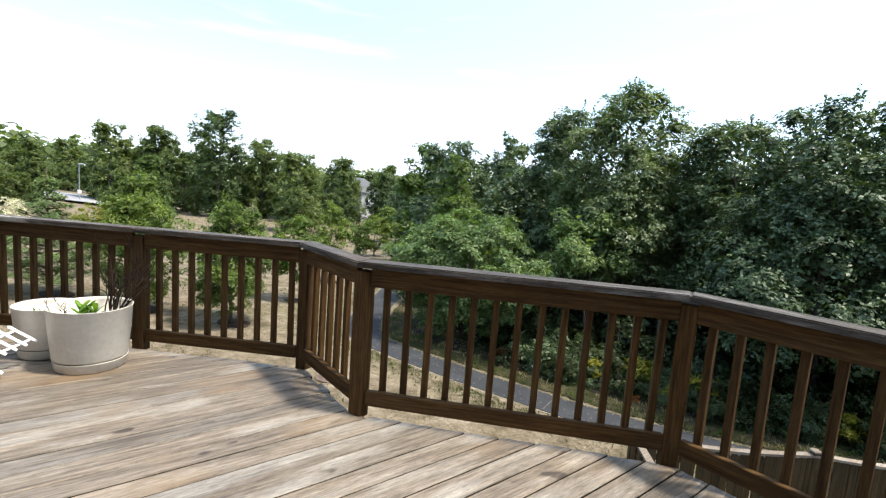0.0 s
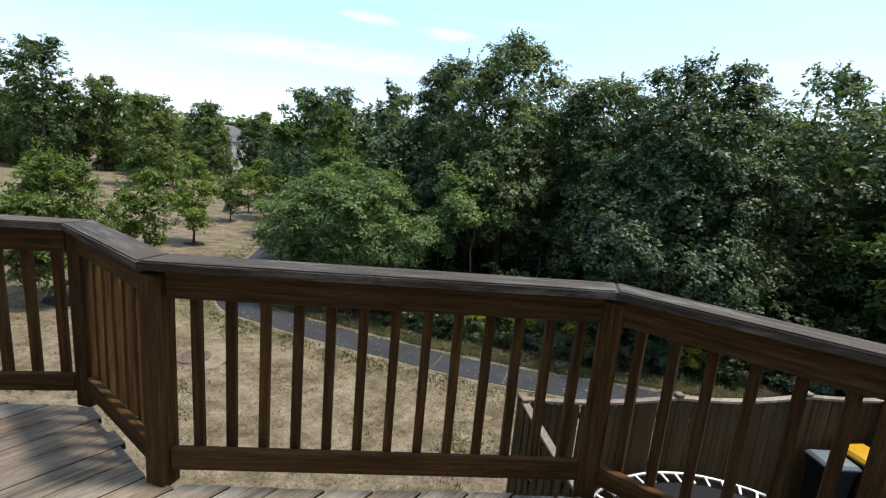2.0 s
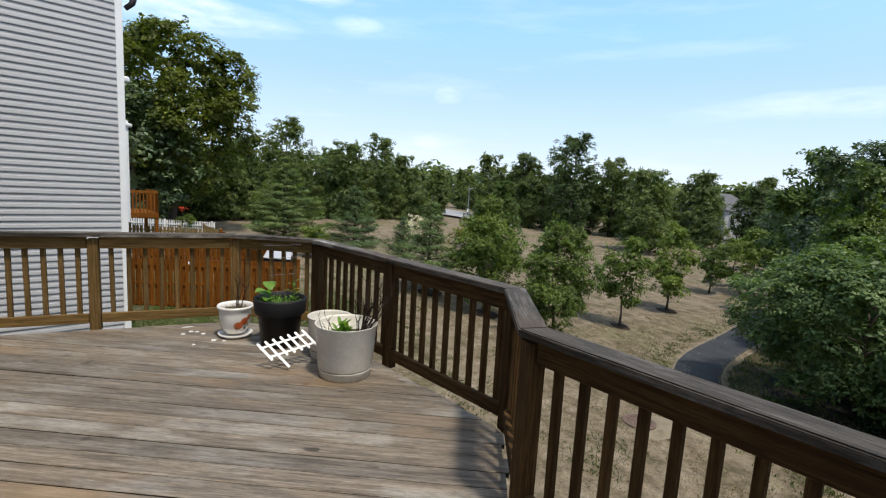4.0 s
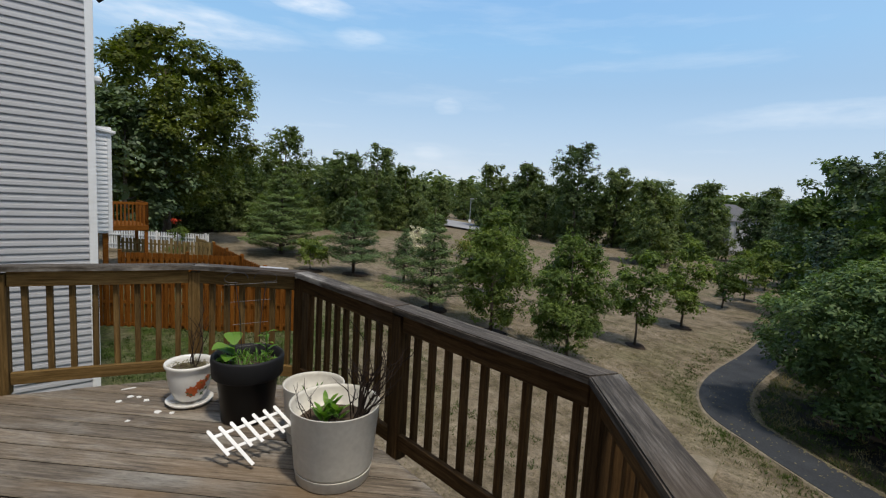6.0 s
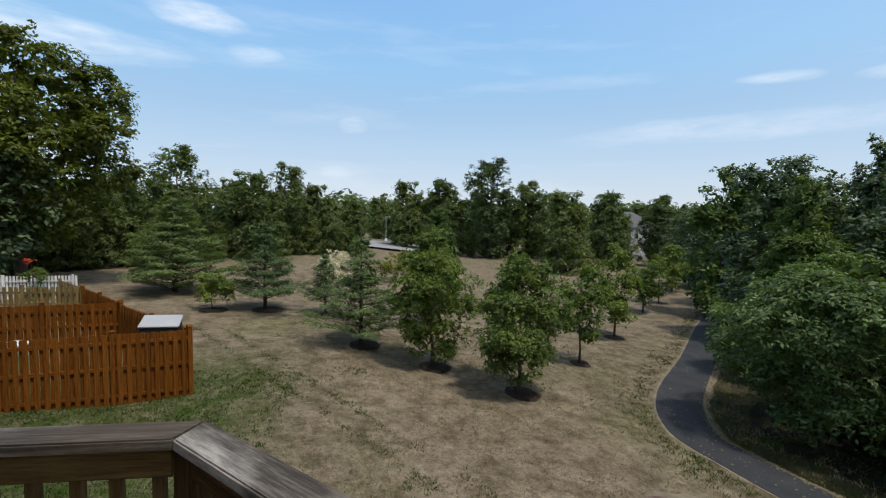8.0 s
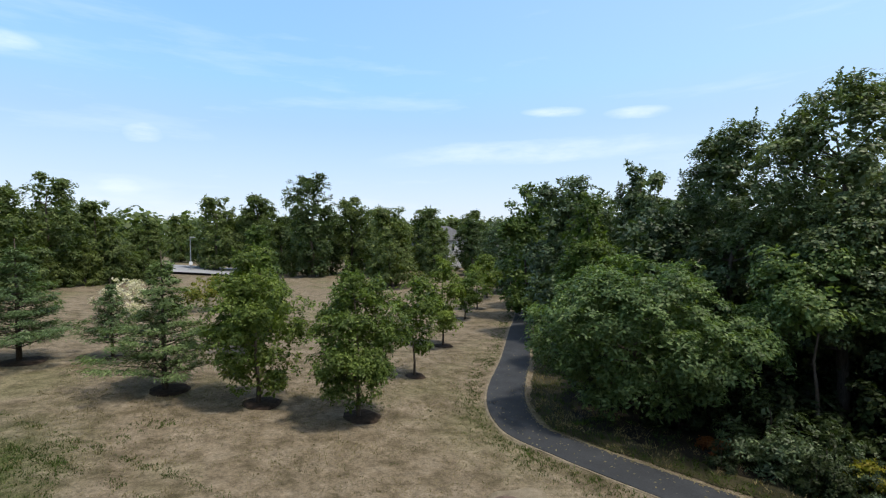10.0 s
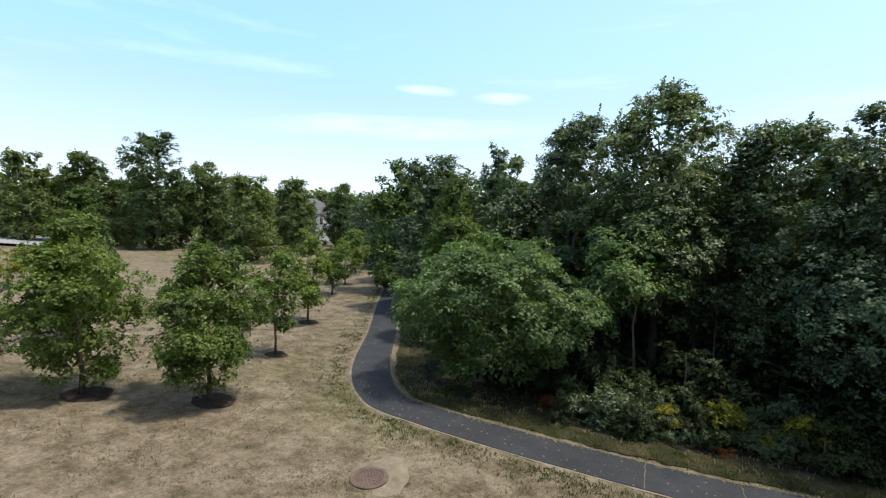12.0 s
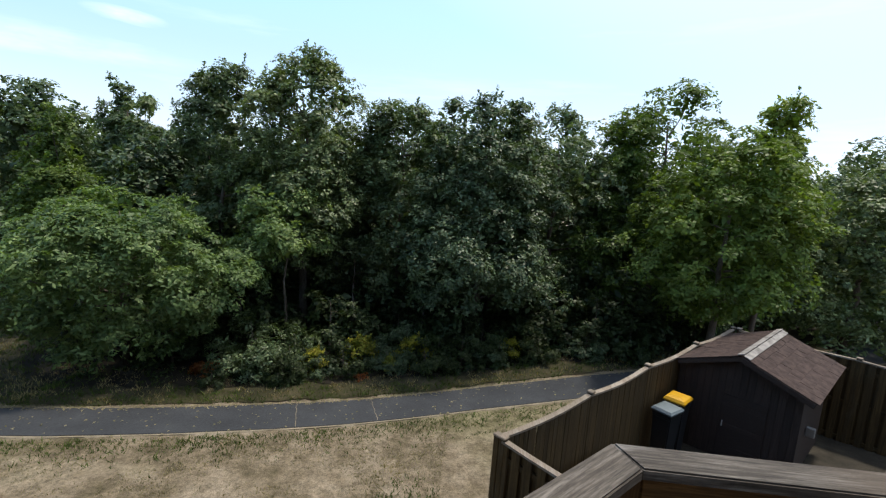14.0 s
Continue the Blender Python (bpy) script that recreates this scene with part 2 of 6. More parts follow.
def plain(name, colour, rough=0.5, spec=0.4, metal=0.0, wear=0.25, scale=14.0, relief=0.1):
    """Painted, moulded or metal surface with faint stains and fine relief."""
    m, n, l, b = material(name, rough, spec, metal)
    v, rnd = shifted(n, l)
    big, small = noise_at(n, l, v, scale * 0.25, 5.0), noise_at(n, l, v, scale * 4, 4.0)
    low = tuple(c * (1 - wear) for c in colour)
    c = ramp(n, l, big, [(0.3, low), (0.62, colour)])
    c = mixed(n, l, wear, c, ramp(n, l, small, [(0.3, (0.6, 0.58, 0.55)), (0.7, (1.1, 1.1, 1.1))]), "MULTIPLY")
    l.new(c, b.inputs["Base Color"])
    bump(n, l, b, small, relief, 0.002)
    return m


M_SIDING = plain("pale_grey_vinyl_siding", (0.41, 0.41, 0.4264), 0.5, 0.35, 0.0, 0.10, 6.0)
M_SIDING_WHITE = plain("white_vinyl_siding", (0.78, 0.78, 0.78), 0.5, 0.35, 0.0, 0.08, 6.0)
M_TRIM = plain("white_trim", (0.80, 0.80, 0.80), 0.45, 0.4, 0.0, 0.06, 6.0)
M_POT = plain("scuffed_pale_plastic", (0.68, 0.645, 0.57), 0.42, 0.45, 0.0, 0.2, 9.0)
M_POT_DARK = plain("charcoal_plastic", (0.013, 0.013, 0.0145), 0.6, 0.25, 0.0, 0.2)
M_POT_BASE = plain("black_plum_plastic", (0.005, 0.004, 0.004), 0.35, 0.25, 0.0, 0.2)
M_CERAMIC = plain("white_glazed_ceramic", (0.76, 0.74, 0.70), 0.18, 0.55, 0.0, 0.08)
M_RED = plain("painted_red_flower", (0.50, 0.11, 0.03), 0.3, 0.5, 0.0, 0.35, 60.0)
M_GREENPAINT = plain("painted_green_leaf", (0.06, 0.10, 0.03), 0.3, 0.5, 0.0, 0.3, 60.0)
M_SOIL = plain("dry_potting_soil", (0.085, 0.062, 0.045), 0.95, 0.1, 0.0, 0.5, 40.0, 1.0)
M_WHITEPLASTIC = plain("white_plastic", (0.80, 0.80, 0.80), 0.4, 0.4, 0.0, 0.06)
M_WIRE = plain("dark_iron_wire", (0.05, 0.045, 0.045), 0.5, 0.4, 0.6, 0.3)
M_TRELLIS = plain("dull_grey_wire", (0.16, 0.15, 0.145), 0.6, 0.3, 0.0, 0.3)
M_STICK = plain("dead_dark_twig", (0.030, 0.020, 0.016), 0.85, 0.15, 0.0, 0.4, 30.0, 0.5)
M_SHINGLE = plain("brown_asphalt_shingle", (0.072, 0.050, 0.044), 0.9, 0.15, 0.0, 0.6, 25.0, 0.8)
M_RIDGE = plain("pale_weathered_ridge", (0.30, 0.28, 0.26), 0.8, 0.2, 0.0, 0.6, 20.0)
M_ROOF = plain("grey_roof_shingle", (0.13, 0.13, 0.14), 0.9, 0.15, 0.0, 0.3, 10.0, 0.6)
M_BIN = plain("dark_bin_plastic", (0.010, 0.011, 0.013), 0.45, 0.4, 0.0, 0.2)
M_BINLID = plain("pale_bin_lid", (0.13, 0.16, 0.175), 0.4, 0.4, 0.0, 0.15)
M_YELLOW = plain("yellow_plastic", (0.55, 0.30, 0.012), 0.45, 0.3, 0.0, 0.2)
M_CONCRETE = plain("pale_concrete", (0.42, 0.39, 0.34), 0.9, 0.2, 0.0, 0.3, 8.0, 0.5)
M_RUST = plain("rusty_iron_cover", (0.17, 0.12, 0.095), 0.8, 0.3, 0.3, 0.4, 20.0, 0.6)
M_MULCH = plain("dark_mulch", (0.055, 0.040, 0.030), 0.95, 0.1, 0.0, 0.6, 30.0, 1.0)
M_METALGREY = plain("galvanised_metal", (0.42, 0.43, 0.44), 0.4, 0.5, 0.8, 0.2)
M_LOT = plain("sunlit_car_park", (0.30, 0.30, 0.31), 0.9, 0.2, 0.0, 0.2, 2.0)
M_MAT = plain("black_woven_mat", (0.012, 0.012, 0.014), 0.8, 0.2, 0.0, 0.2)
M_CHIP = plain("white_ceramic_shard", (0.75, 0.74, 0.72), 0.5, 0.4, 0.0, 0.08)
M_CAR = plain("white_car_paint", (0.72, 0.73, 0.75), 0.25, 0.5, 0.0, 0.04)
M_GLASS = plain("dark_window_glass", (0.02, 0.025, 0.03), 0.08, 0.6, 0.0, 0.05)


def foliage(name, dark, mid, light, through=0.34, gloss=0.5, spec=0.2):
    """Leaves; each leaf takes its own shade, and lets some light through."""
    m, n, l, b = material(name, gloss, spec)
    geo, tc = n.new("ShaderNodeNewGeometry"), n.new("ShaderNodeTexCoord")
    clump = noise_at(n, l, tc.outputs["Object"], 0.9, 3.0)
    c = ramp(n, l, geo.outputs["Random Per Island"], [(0.0, dark), (0.35, mid), (0.7, mid), (1.0, light)])
    c = mixed(n, l, 0.8, c, ramp(n, l, clump, [(0.3, (0.62, 0.66, 0.66)), (0.7, (1.3, 1.25, 1.1))]), "MULTIPLY")
    oi = n.new("ShaderNodeObjectInfo")
    c = mixed(n, l, 1.0, c, ramp(n, l, oi.outputs["Random"], [(0.0, (0.66, 0.72, 0.76)), (0.5, (0.98, 0.98, 0.94)), (1.0, (1.22, 1.14, 0.98))]), "MULTIPLY")
    l.new(c, b.inputs["Base Color"])
    t, mx = n.new("ShaderNodeBsdfTranslucent"), n.new("ShaderNodeMixShader")
    l.new(mixed(n, l, 1.0, c, (1.35, 1.5, 0.55), "MULTIPLY"), t.inputs["Color"])
    mx.inputs["Fac"].default_value = through
    l.new(b.outputs["BSDF"], mx.inputs[1])
    l.new(t.outputs["BSDF"], mx.inputs[2])
    l.new(mx.outputs["Shader"], n["Material Output"].inputs["Surface"])
    return m


M_LEAF_DARK = foliage("dark_green_leaves", (0.0396, 0.0638, 0.0286), (0.0858, 0.1254, 0.0572), (0.1892, 0.2442, 0.1364), 0.25, 0.5, 0.35)
M_LEAF_SYCAMORE = foliage("olive_green_sycamore_leaves", (0.036, 0.054, 0.011), (0.074, 0.098, 0.019), (0.145, 0.170, 0.038))
# darkened copy of the dark green leaves; deep wood shade in the colour
M_LEAF_UNDER = foliage("shade_darkened_understorey_leaves", (0.013, 0.022, 0.008), (0.027, 0.043, 0.015), (0.06, 0.082, 0.034), 0.25, 0.5, 0.2)
M_LEAF_MID = foliage("mid_green_leaves", (0.054, 0.088, 0.022), (0.108, 0.158, 0.04), (0.195, 0.25, 0.074))
M_LEAF_LIME = foliage("bright_green_leaves", (0.07, 0.108, 0.022), (0.132, 0.186, 0.04), (0.22, 0.28, 0.072))
M_LEAF_SUMAC = foliage("soft_green_drooping_leaves", (0.0528, 0.0880, 0.0330), (0.1232, 0.1848, 0.0704), (0.2475, 0.3168, 0.1430))
M_LEAF_YELLOW = foliage("yellowing_leaves", (0.10, 0.13, 0.02), (0.20, 0.21, 0.03), (0.32, 0.26, 0.04))
M_LEAF_FAR = foliage("hazy_green_leaves", (0.052, 0.078, 0.03), (0.098, 0.134, 0.05), (0.172, 0.212, 0.086))
M_LEAF_RED = foliage("rusty_dying_leaves", (0.10, 0.03, 0.012), (0.18, 0.06, 0.02), (0.26, 0.11, 0.03))
M_NEEDLE = foliage("blue_green_needles", (0.066, 0.104, 0.042), (0.125, 0.18, 0.076), (0.21, 0.27, 0.135), 0.3, 0.5)
M_GRASS_BLADE = foliage("dry_lawn_blades", (0.125, 0.112, 0.065), (0.205, 0.176, 0.115), (0.30, 0.258, 0.178), 0.25, 0.7, 0.15)
M_GREEN_BLADE = foliage("green_grass_blades", (0.028, 0.050, 0.009), (0.050, 0.084, 0.015), (0.095, 0.12, 0.03), 0.3, 0.6, 0.2)
M_PLANT = foliage("fresh_green_plant", (0.06, 0.15, 0.02), (0.11, 0.24, 0.03), (0.18, 0.32, 0.05), 0.35, 0.4, 0.35)


def lawn_material():
    m, n, l, b = material("dry_patchy_lawn", 0.95, 0.1)
    geo = n.new("ShaderNodeNewGeometry")
    v = geo.outputs["Position"]
    broad, mid, fine = noise_at(n, l, v, 0.16, 4.0), noise_at(n, l, v, 1.3, 6.0, 0.65), noise_at(n, l, v, 14.0, 6.0, 0.7)
    c = ramp(n, l, mid, [(0.30, (0.085, 0.071, 0.043)), (0.48, (0.170, 0.137, 0.096)), (0.66, (0.238, 0.197, 0.147))])
    green = ramp(n, l, broad, [(0.52, (0, 0, 0)), (0.70, (0.5, 0.5, 0.5))])
    c = mixed(n, l, green, c, ramp(n, l, mid, [(0.35, (0.055, 0.070, 0.022)), (0.65, (0.15, 0.15, 0.062))]))
    # greener towards the fenced yards on the uphill side
    sx = n.new("ShaderNodeSeparateXYZ")
    l.new(v, sx.inputs["Vector"])
    mr = n.new("ShaderNodeMapRange")
    mr.inputs["From Min"].default_value, mr.inputs["From Max"].default_value = -1.4, -3.8
    l.new(sx.outputs["X"], mr.inputs["Value"])
    my = n.new("ShaderNodeMapRange")
    my.inputs["From Min"].default_value, my.inputs["From Max"].default_value = 21.0, 17.0
    l.new(sx.outputs["Y"], my.inputs["Value"])
    both = n.new("ShaderNodeMath")
    both.operation = "MULTIPLY"
    l.new(mr.outputs["Result"], both.inputs[0])
    l.new(my.outputs["Result"], both.inputs[1])
    both2 = n.new("ShaderNodeMath")
    both2.operation = "MULTIPLY"
    l.new(both.outputs["Value"], both2.inputs[0])
    l.new(ramp(n, l, mid, [(0.35, (1, 1, 1)), (0.65, (0.5, 0.5, 0.5))]), both2.inputs[1])
    c = mixed(n, l, both2.outputs["Value"], c, ramp(n, l, fine, [(0.3, (0.026, 0.050, 0.009)), (0.7, (0.062, 0.094, 0.020))]))
    c = mixed(n, l, 0.75, c, ramp(n, l, fine, [(0.28, (0.42, 0.42, 0.40)), (0.66, (1.25, 1.25, 1.22))]), "MULTIPLY")
    clod = noise_at(n, l, v, 4.5, 5.0, 0.7)
    c = mixed(n, l, 0.8, c, ramp(n, l, clod, [(0.30, (0.50, 0.50, 0.46)), (0.46, (0.95, 0.95, 0.93)), (0.68, (1.38, 1.36, 1.34))]), "MULTIPLY")
    l.new(c, b.inputs["Base Color"])
    bump(n, l, b, fine, 0.9, 0.05)
    return m


def ground_mix(name, stops, scale, rough=0.95):
    m, n, l, b = material(name, rough, 0.2)
    v = n.new("ShaderNodeNewGeometry").outputs["Position"]
    a, f = noise_at(n, l, v, scale, 6.0, 0.65), noise_at(n, l, v, scale * 22, 4.0, 0.7)
    c = ramp(n, l, a, stops)
    c = mixed(n, l, 0.6, c, ramp(n, l, f, [(0.3, (0.55, 0.55, 0.55)), (0.7, (1.3, 1.3, 1.3))]), "MULTIPLY")
    l.new(c, b.inputs["Base Color"])
    bump(n, l, b, f, 0.5, 0.01)
    return m


M_LAWN = lawn_material()
M_ASPHALT = ground_mix("grey_asphalt_path", [(0.3, (0.0288, 0.03096, 0.03456)), (0.55, (0.04032, 0.0432, 0.04752)), (0.75, (0.05616, 0.05904, 0.06336))], 0.9, 0.85)
# litter darkened so that the deep shade under the trees is in its colour
M_LITTER = ground_mix("shade_darkened_leaf_litter", [(0.3, (0.008, 0.0064, 0.004)), (0.5, (0.016, 0.013, 0.008)), (0.7, (0.03, 0.025, 0.015))], 0.8)
M_DIRT = ground_mix("bare_pale_dirt", [(0.3, (0.12, 0.10, 0.068)), (0.5, (0.19, 0.16, 0.112)), (0.7, (0.27, 0.225, 0.165))], 2.5)
# verge colours carry the shade that the woods throw over them
M_VERGE = ground_mix("rough_shade_toned_verge", [(0.3, (0.016, 0.016, 0.007)), (0.5, (0.034, 0.031, 0.014)), (0.7, (0.068, 0.056, 0.031))], 1.1)


# ---- mesh helpers ----
def link_mesh(name, me, mat, parent=None, label="", m=None, smooth=False):
    if mat is not None and not me.materials:
        me.materials.append(mat)
    ob = new(name, me)
    if mat is not None and me.materials[0] != mat:
        ob.material_slots[0].link = "OBJECT"
        ob.material_slots[0].material = mat
    if parent is not None:
        ob.parent = parent
    if m is not None:
        ob.matrix_local = m
    if label:
        ob["label"] = label
    if smooth:
        for p in me.polygons:
            p.use_smooth = True
    return ob


def part(name, bm, mat, parent=None, label="", m=None, smooth=False):
    me = bpy.data.meshes.new(name)
    bmesh.ops.recalc_face_normals(bm, faces=bm.faces)
    bm.to_mesh(me)
    bm.free()
    return link_mesh(name, me, mat, parent, label, m, smooth)


def thing(name, label, category, x=0, y=0, z=0, rz=0, group="", kind=""):
    ob = new(name)
    ob.empty_display_size = 0.2
    ob.matrix_world = pose(x, y, z, 0, 0, rz)
    return tagged(ob, label, category, group, kind)


def box_mesh(name, size, bevel=0.0, origin=(0.5, 0.5, 0.0)):
    """A block; origin is the fraction of it that lies at zero."""
    bm = bmesh.new()
    bmesh.ops.create_cube(bm, size=1.0)
    bmesh.ops.scale(bm, vec=size, verts=bm.verts)
    bmesh.ops.translate(bm, vec=[s * (0.5 - o) for s, o in zip(size, origin)], verts=bm.verts)
    if bevel:
        bmesh.ops.bevel(bm, geom=bm.edges[:], offset=bevel, segments=1, affect="EDGES")
    me = bpy.data.meshes.new(name)
    bm.to_mesh(me)
    bm.free()
    return me


def lathe(profile, steps=40):
    """Turns (radius, height) pairs about z."""
    bm = bmesh.new()
    rings = []
    for r, z in profile:
        if r < 1e-5:
            rings.append([bm.verts.new((0, 0, z))])
        else:
            rings.append([bm.verts.new((r * math.cos(2 * math.pi * k / steps), r * math.sin(2 * math.pi * k / steps), z)) for k in range(steps)])
    for a, b in zip(rings, rings[1:]):
        for k in range(steps):
            j = (k + 1) % steps
            if len(a) == 1 and len(b) == 1:
                continue
            if len(a) == 1:
                bm.faces.new((a[0], b[k], b[j]))
            elif len(b) == 1:
                bm.faces.new((a[k], a[j], b[0]))
            else:
                bm.faces.new((a[k], a[j], b[j], b[k]))
    return bm


def tube(bm, points, radii, sides=6):
    """A tapered tube along points."""
    rings = []
    for k, p in enumerate(points):
        p = Vector(p)
        d = Vector(points[min(k + 1, len(points) - 1)]) - Vector(points[max(k - 1, 0)])
        d = d.normalized() if d.length > 1e-6 else Vector((0, 0, 1))
        u = d.cross(Vector((0.31, 0.95, 0.1))).normalized()
        w = d.cross(u)
        rings.append([bm.verts.new(p + float(radii[k]) * (u * math.cos(2 * math.pi * i / sides) + w * math.sin(2 * math.pi * i / sides))) for i in range(sides)])
    for a, b in zip(rings, rings[1:]):
        for i in range(sides):
            bm.faces.new((a[i], a[(i + 1) % sides], b[(i + 1) % sides], b[i]))
    bm.faces.new(rings[0][::-1])
    bm.faces.new(rings[-1])


# ---- ground ----
def ground_z(x, y):
    s = min(max((y + 2) / 10, 0), 1)
    s = 0.55 + 0.45 * s * s * (3 - 2 * s)
    a, b = min(max((-3 - x) / 4, 0), 1), min(max((20 - y) / 4, 0), 1)
    dip = 0.30 * a * a * (3 - 2 * a) * b * b * (3 - 2 * b)
    return -3.4 - dip - 0.115 * s * (3 + 12 * math.tanh((x - 3) / 12))


def spaced(lo, hi, near_lo, near_hi, step):
    out = list(np.arange(near_lo, near_hi + 0.01, step))
    s, v = step, near_hi
    while v < hi:
        s *= 1.3
        v += s
        out.append(v)
    s, v = step, near_lo
    while v > lo:
        s *= 1.3
        v -= s
        out.insert(0, v)
    return out


xs, ys = spaced(-1500, 1500, -16, 26, 0.6), spaced(-1500, 1500, -6, 34, 0.6)
verts = [(x, y, ground_z(x, y) + (0.025 * noise.noise((x * 0.8, y * 0.8, 0)) if abs(x) < 40 else 0)) for y in ys for x in xs]
nx = len(xs)
faces = [(j * nx + i, j * nx + i + 1, (j + 1) * nx + i + 1, (j + 1) * nx + i) for j in range(len(ys) - 1) for i in range(nx - 1)]
me = bpy.data.meshes.new("ground")
me.from_pydata(verts, [], faces)
tagged(link_mesh("ground", me, M_LAWN, smooth=True), "dry patchy tan and green lawn sloping towards woods", "lawn", kind="structure")


def smooth_line(points, per=10):
    out = []
    for k in range(len(points) - 1):
        p0, p1, p2, p3 = (Vector(points[min(max(i, 0), len(points) - 1)]) for i in (k - 1, k, k + 1, k + 2))
        for i in range(per):
            t = i / per
            out.append(0.5 * (2 * p1 + (p2 - p0) * t + (2 * p0 - 5 * p1 + 4 * p2 - p3) * t * t + (3 * p1 - p0 - 3 * p2 + p3) * t ** 3))
    out.append(Vector(points[-1]))
    return out


def strip(name, line, offsets, lift, mat, label, category, wobble=0.0, skirt=True):
    """A band along a line, draped over the ground; offsets across it, to the right of its run."""
    bm = bmesh.new()
    rows = []
    for k, p in enumerate(line):
        d = (line[min(k + 1, len(line) - 1)] - line[max(k - 1, 0)]).normalized()
        side = Vector((d.y, -d.x))
        row = []
        for i, o in enumerate(offsets):
            edge = i in (0, len(offsets) - 1)
            q = p + side * (o + (wobble * noise.noise((p.x * 1.7, p.y * 1.7, i * 9.0)) if edge else 0))
            row.append(bm.verts.new((q.x, q.y, ground_z(q.x, q.y) + (lift if not (edge and skirt) else -0.04))))
        rows.append(row)
    for a, b in zip(rows, rows[1:]):
        for i in range(len(offsets) - 1):
            bm.faces.new((a[i], a[i + 1], b[i + 1], b[i]))
    return tagged(part(name, bm, mat, smooth=False), label, category, kind="structure")


PATH_LINE = smooth_line([(60, 78), (40, 54), (26, 36.2), (20, 29.2), (14.9, 23.1), (10.85, 18.45), (9.2, 15.5), (9.37, 13.6), (10.05, 11.2), (10.85, 8.95), (11.9, 6.2), (12.85, 3.7), (14.0, 0.35), (15.5, -3.2), (18, -8), (22, -16), (29, -28)], 10)
strip("path", PATH_LINE, [-0.76, -0.72, -0.36, 0, 0.36, 0.72, 0.76], 0.035, M_ASPHALT, "grey asphalt footpath curving along the woods", "path", 0.06)
strip("path_edge", PATH_LINE, [-0.85, -0.80, 0.80, 0.85], 0.018, M_DIRT, "pale bare dirt edge beside the asphalt path", "path edge", 0.22)
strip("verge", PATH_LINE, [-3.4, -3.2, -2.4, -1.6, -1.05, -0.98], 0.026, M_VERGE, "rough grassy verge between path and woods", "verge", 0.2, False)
strip("woodland_floor", PATH_LINE, [-40, -30, -20, -14, -9, -6, -4.6, -3.6, -2.7, -2.2], 0.05, M_LITTER, "woodland floor with leaf litter, tree shade in its colour", "woodland floor", 0.5, False)


def path_crack(x, y, seed):
    """A pale ragged crack right across the path at its point nearest to (x, y)."""
    k = min(range(1, len(PATH_LINE) - 1), key=lambda i: (PATH_LINE[i] - Vector((x, y))).length)
    d = (PATH_LINE[k + 1] - PATH_LINE[k - 1]).normalized()
    side = Vector((d.y, -d.x))
    bm, rows = bmesh.new(), []
    for i in range(13):
        o = -0.70 + 1.40 * i / 12
        c = Vector((x, y)) + side * (o - (Vector((x, y)) - PATH_LINE[k]).dot(side)) + d * 0.05 * noise.noise((i * 0.7, seed, 0))
        w = 0.008 + 0.006 * noise.noise((i * 1.3, seed, 5))
        rows.append([bm.verts.new((q.x, q.y, ground_z(q.x, q.y) + 0.041)) for q in (c - d * w, c + d * w)])
    for a, b in zip(rows, rows[1:]):
        bm.faces.new((a[0], b[0], b[1], a[1]))
    tagged(part("path_crack", bm, M_DIRT), "pale crack across the asphalt footpath", "crack", kind="structure")


for x, y, seed in ((11.2, 8.0, 1.0), (11.95, 6.1, 2.0)):
    path_crack(x, y, seed)

# ---- deck ----
CAP_IN = [(-4.39, 3.19), (-2.32, 4.30), (-1.235, 4.884), (-0.385, 4.88), (0.56, 3.975), (1.495, 3.07), (1.50, 2.20), (2.72, 0.86), (2.72, 0.02), (0.99, -1.71)]
WALL = -1.2     # the house's back wall stands on x + y = WALL


def along(p, q, y):
    return p[0] + (q[0] - p[0]) * (y - p[1]) / (q[1] - p[1])


def deck_right(y):
    for p, q in ((CAP_IN[3], CAP_IN[5]), (CAP_IN[5], CAP_IN[6]), (CAP_IN[6], CAP_IN[7]), (CAP_IN[7], CAP_IN[8]), (CAP_IN[8], CAP_IN[9])):
        if q[1] <= y <= p[1]:
            return along(p, q, y)
    return CAP_IN[3][0] if y > 0 else CAP_IN[9][0]


def deck_left(y):
    if y > 3.19:
        return along(CAP_IN[0], CAP_IN[2], min(y, 4.884))
    return WALL - y + 0.02


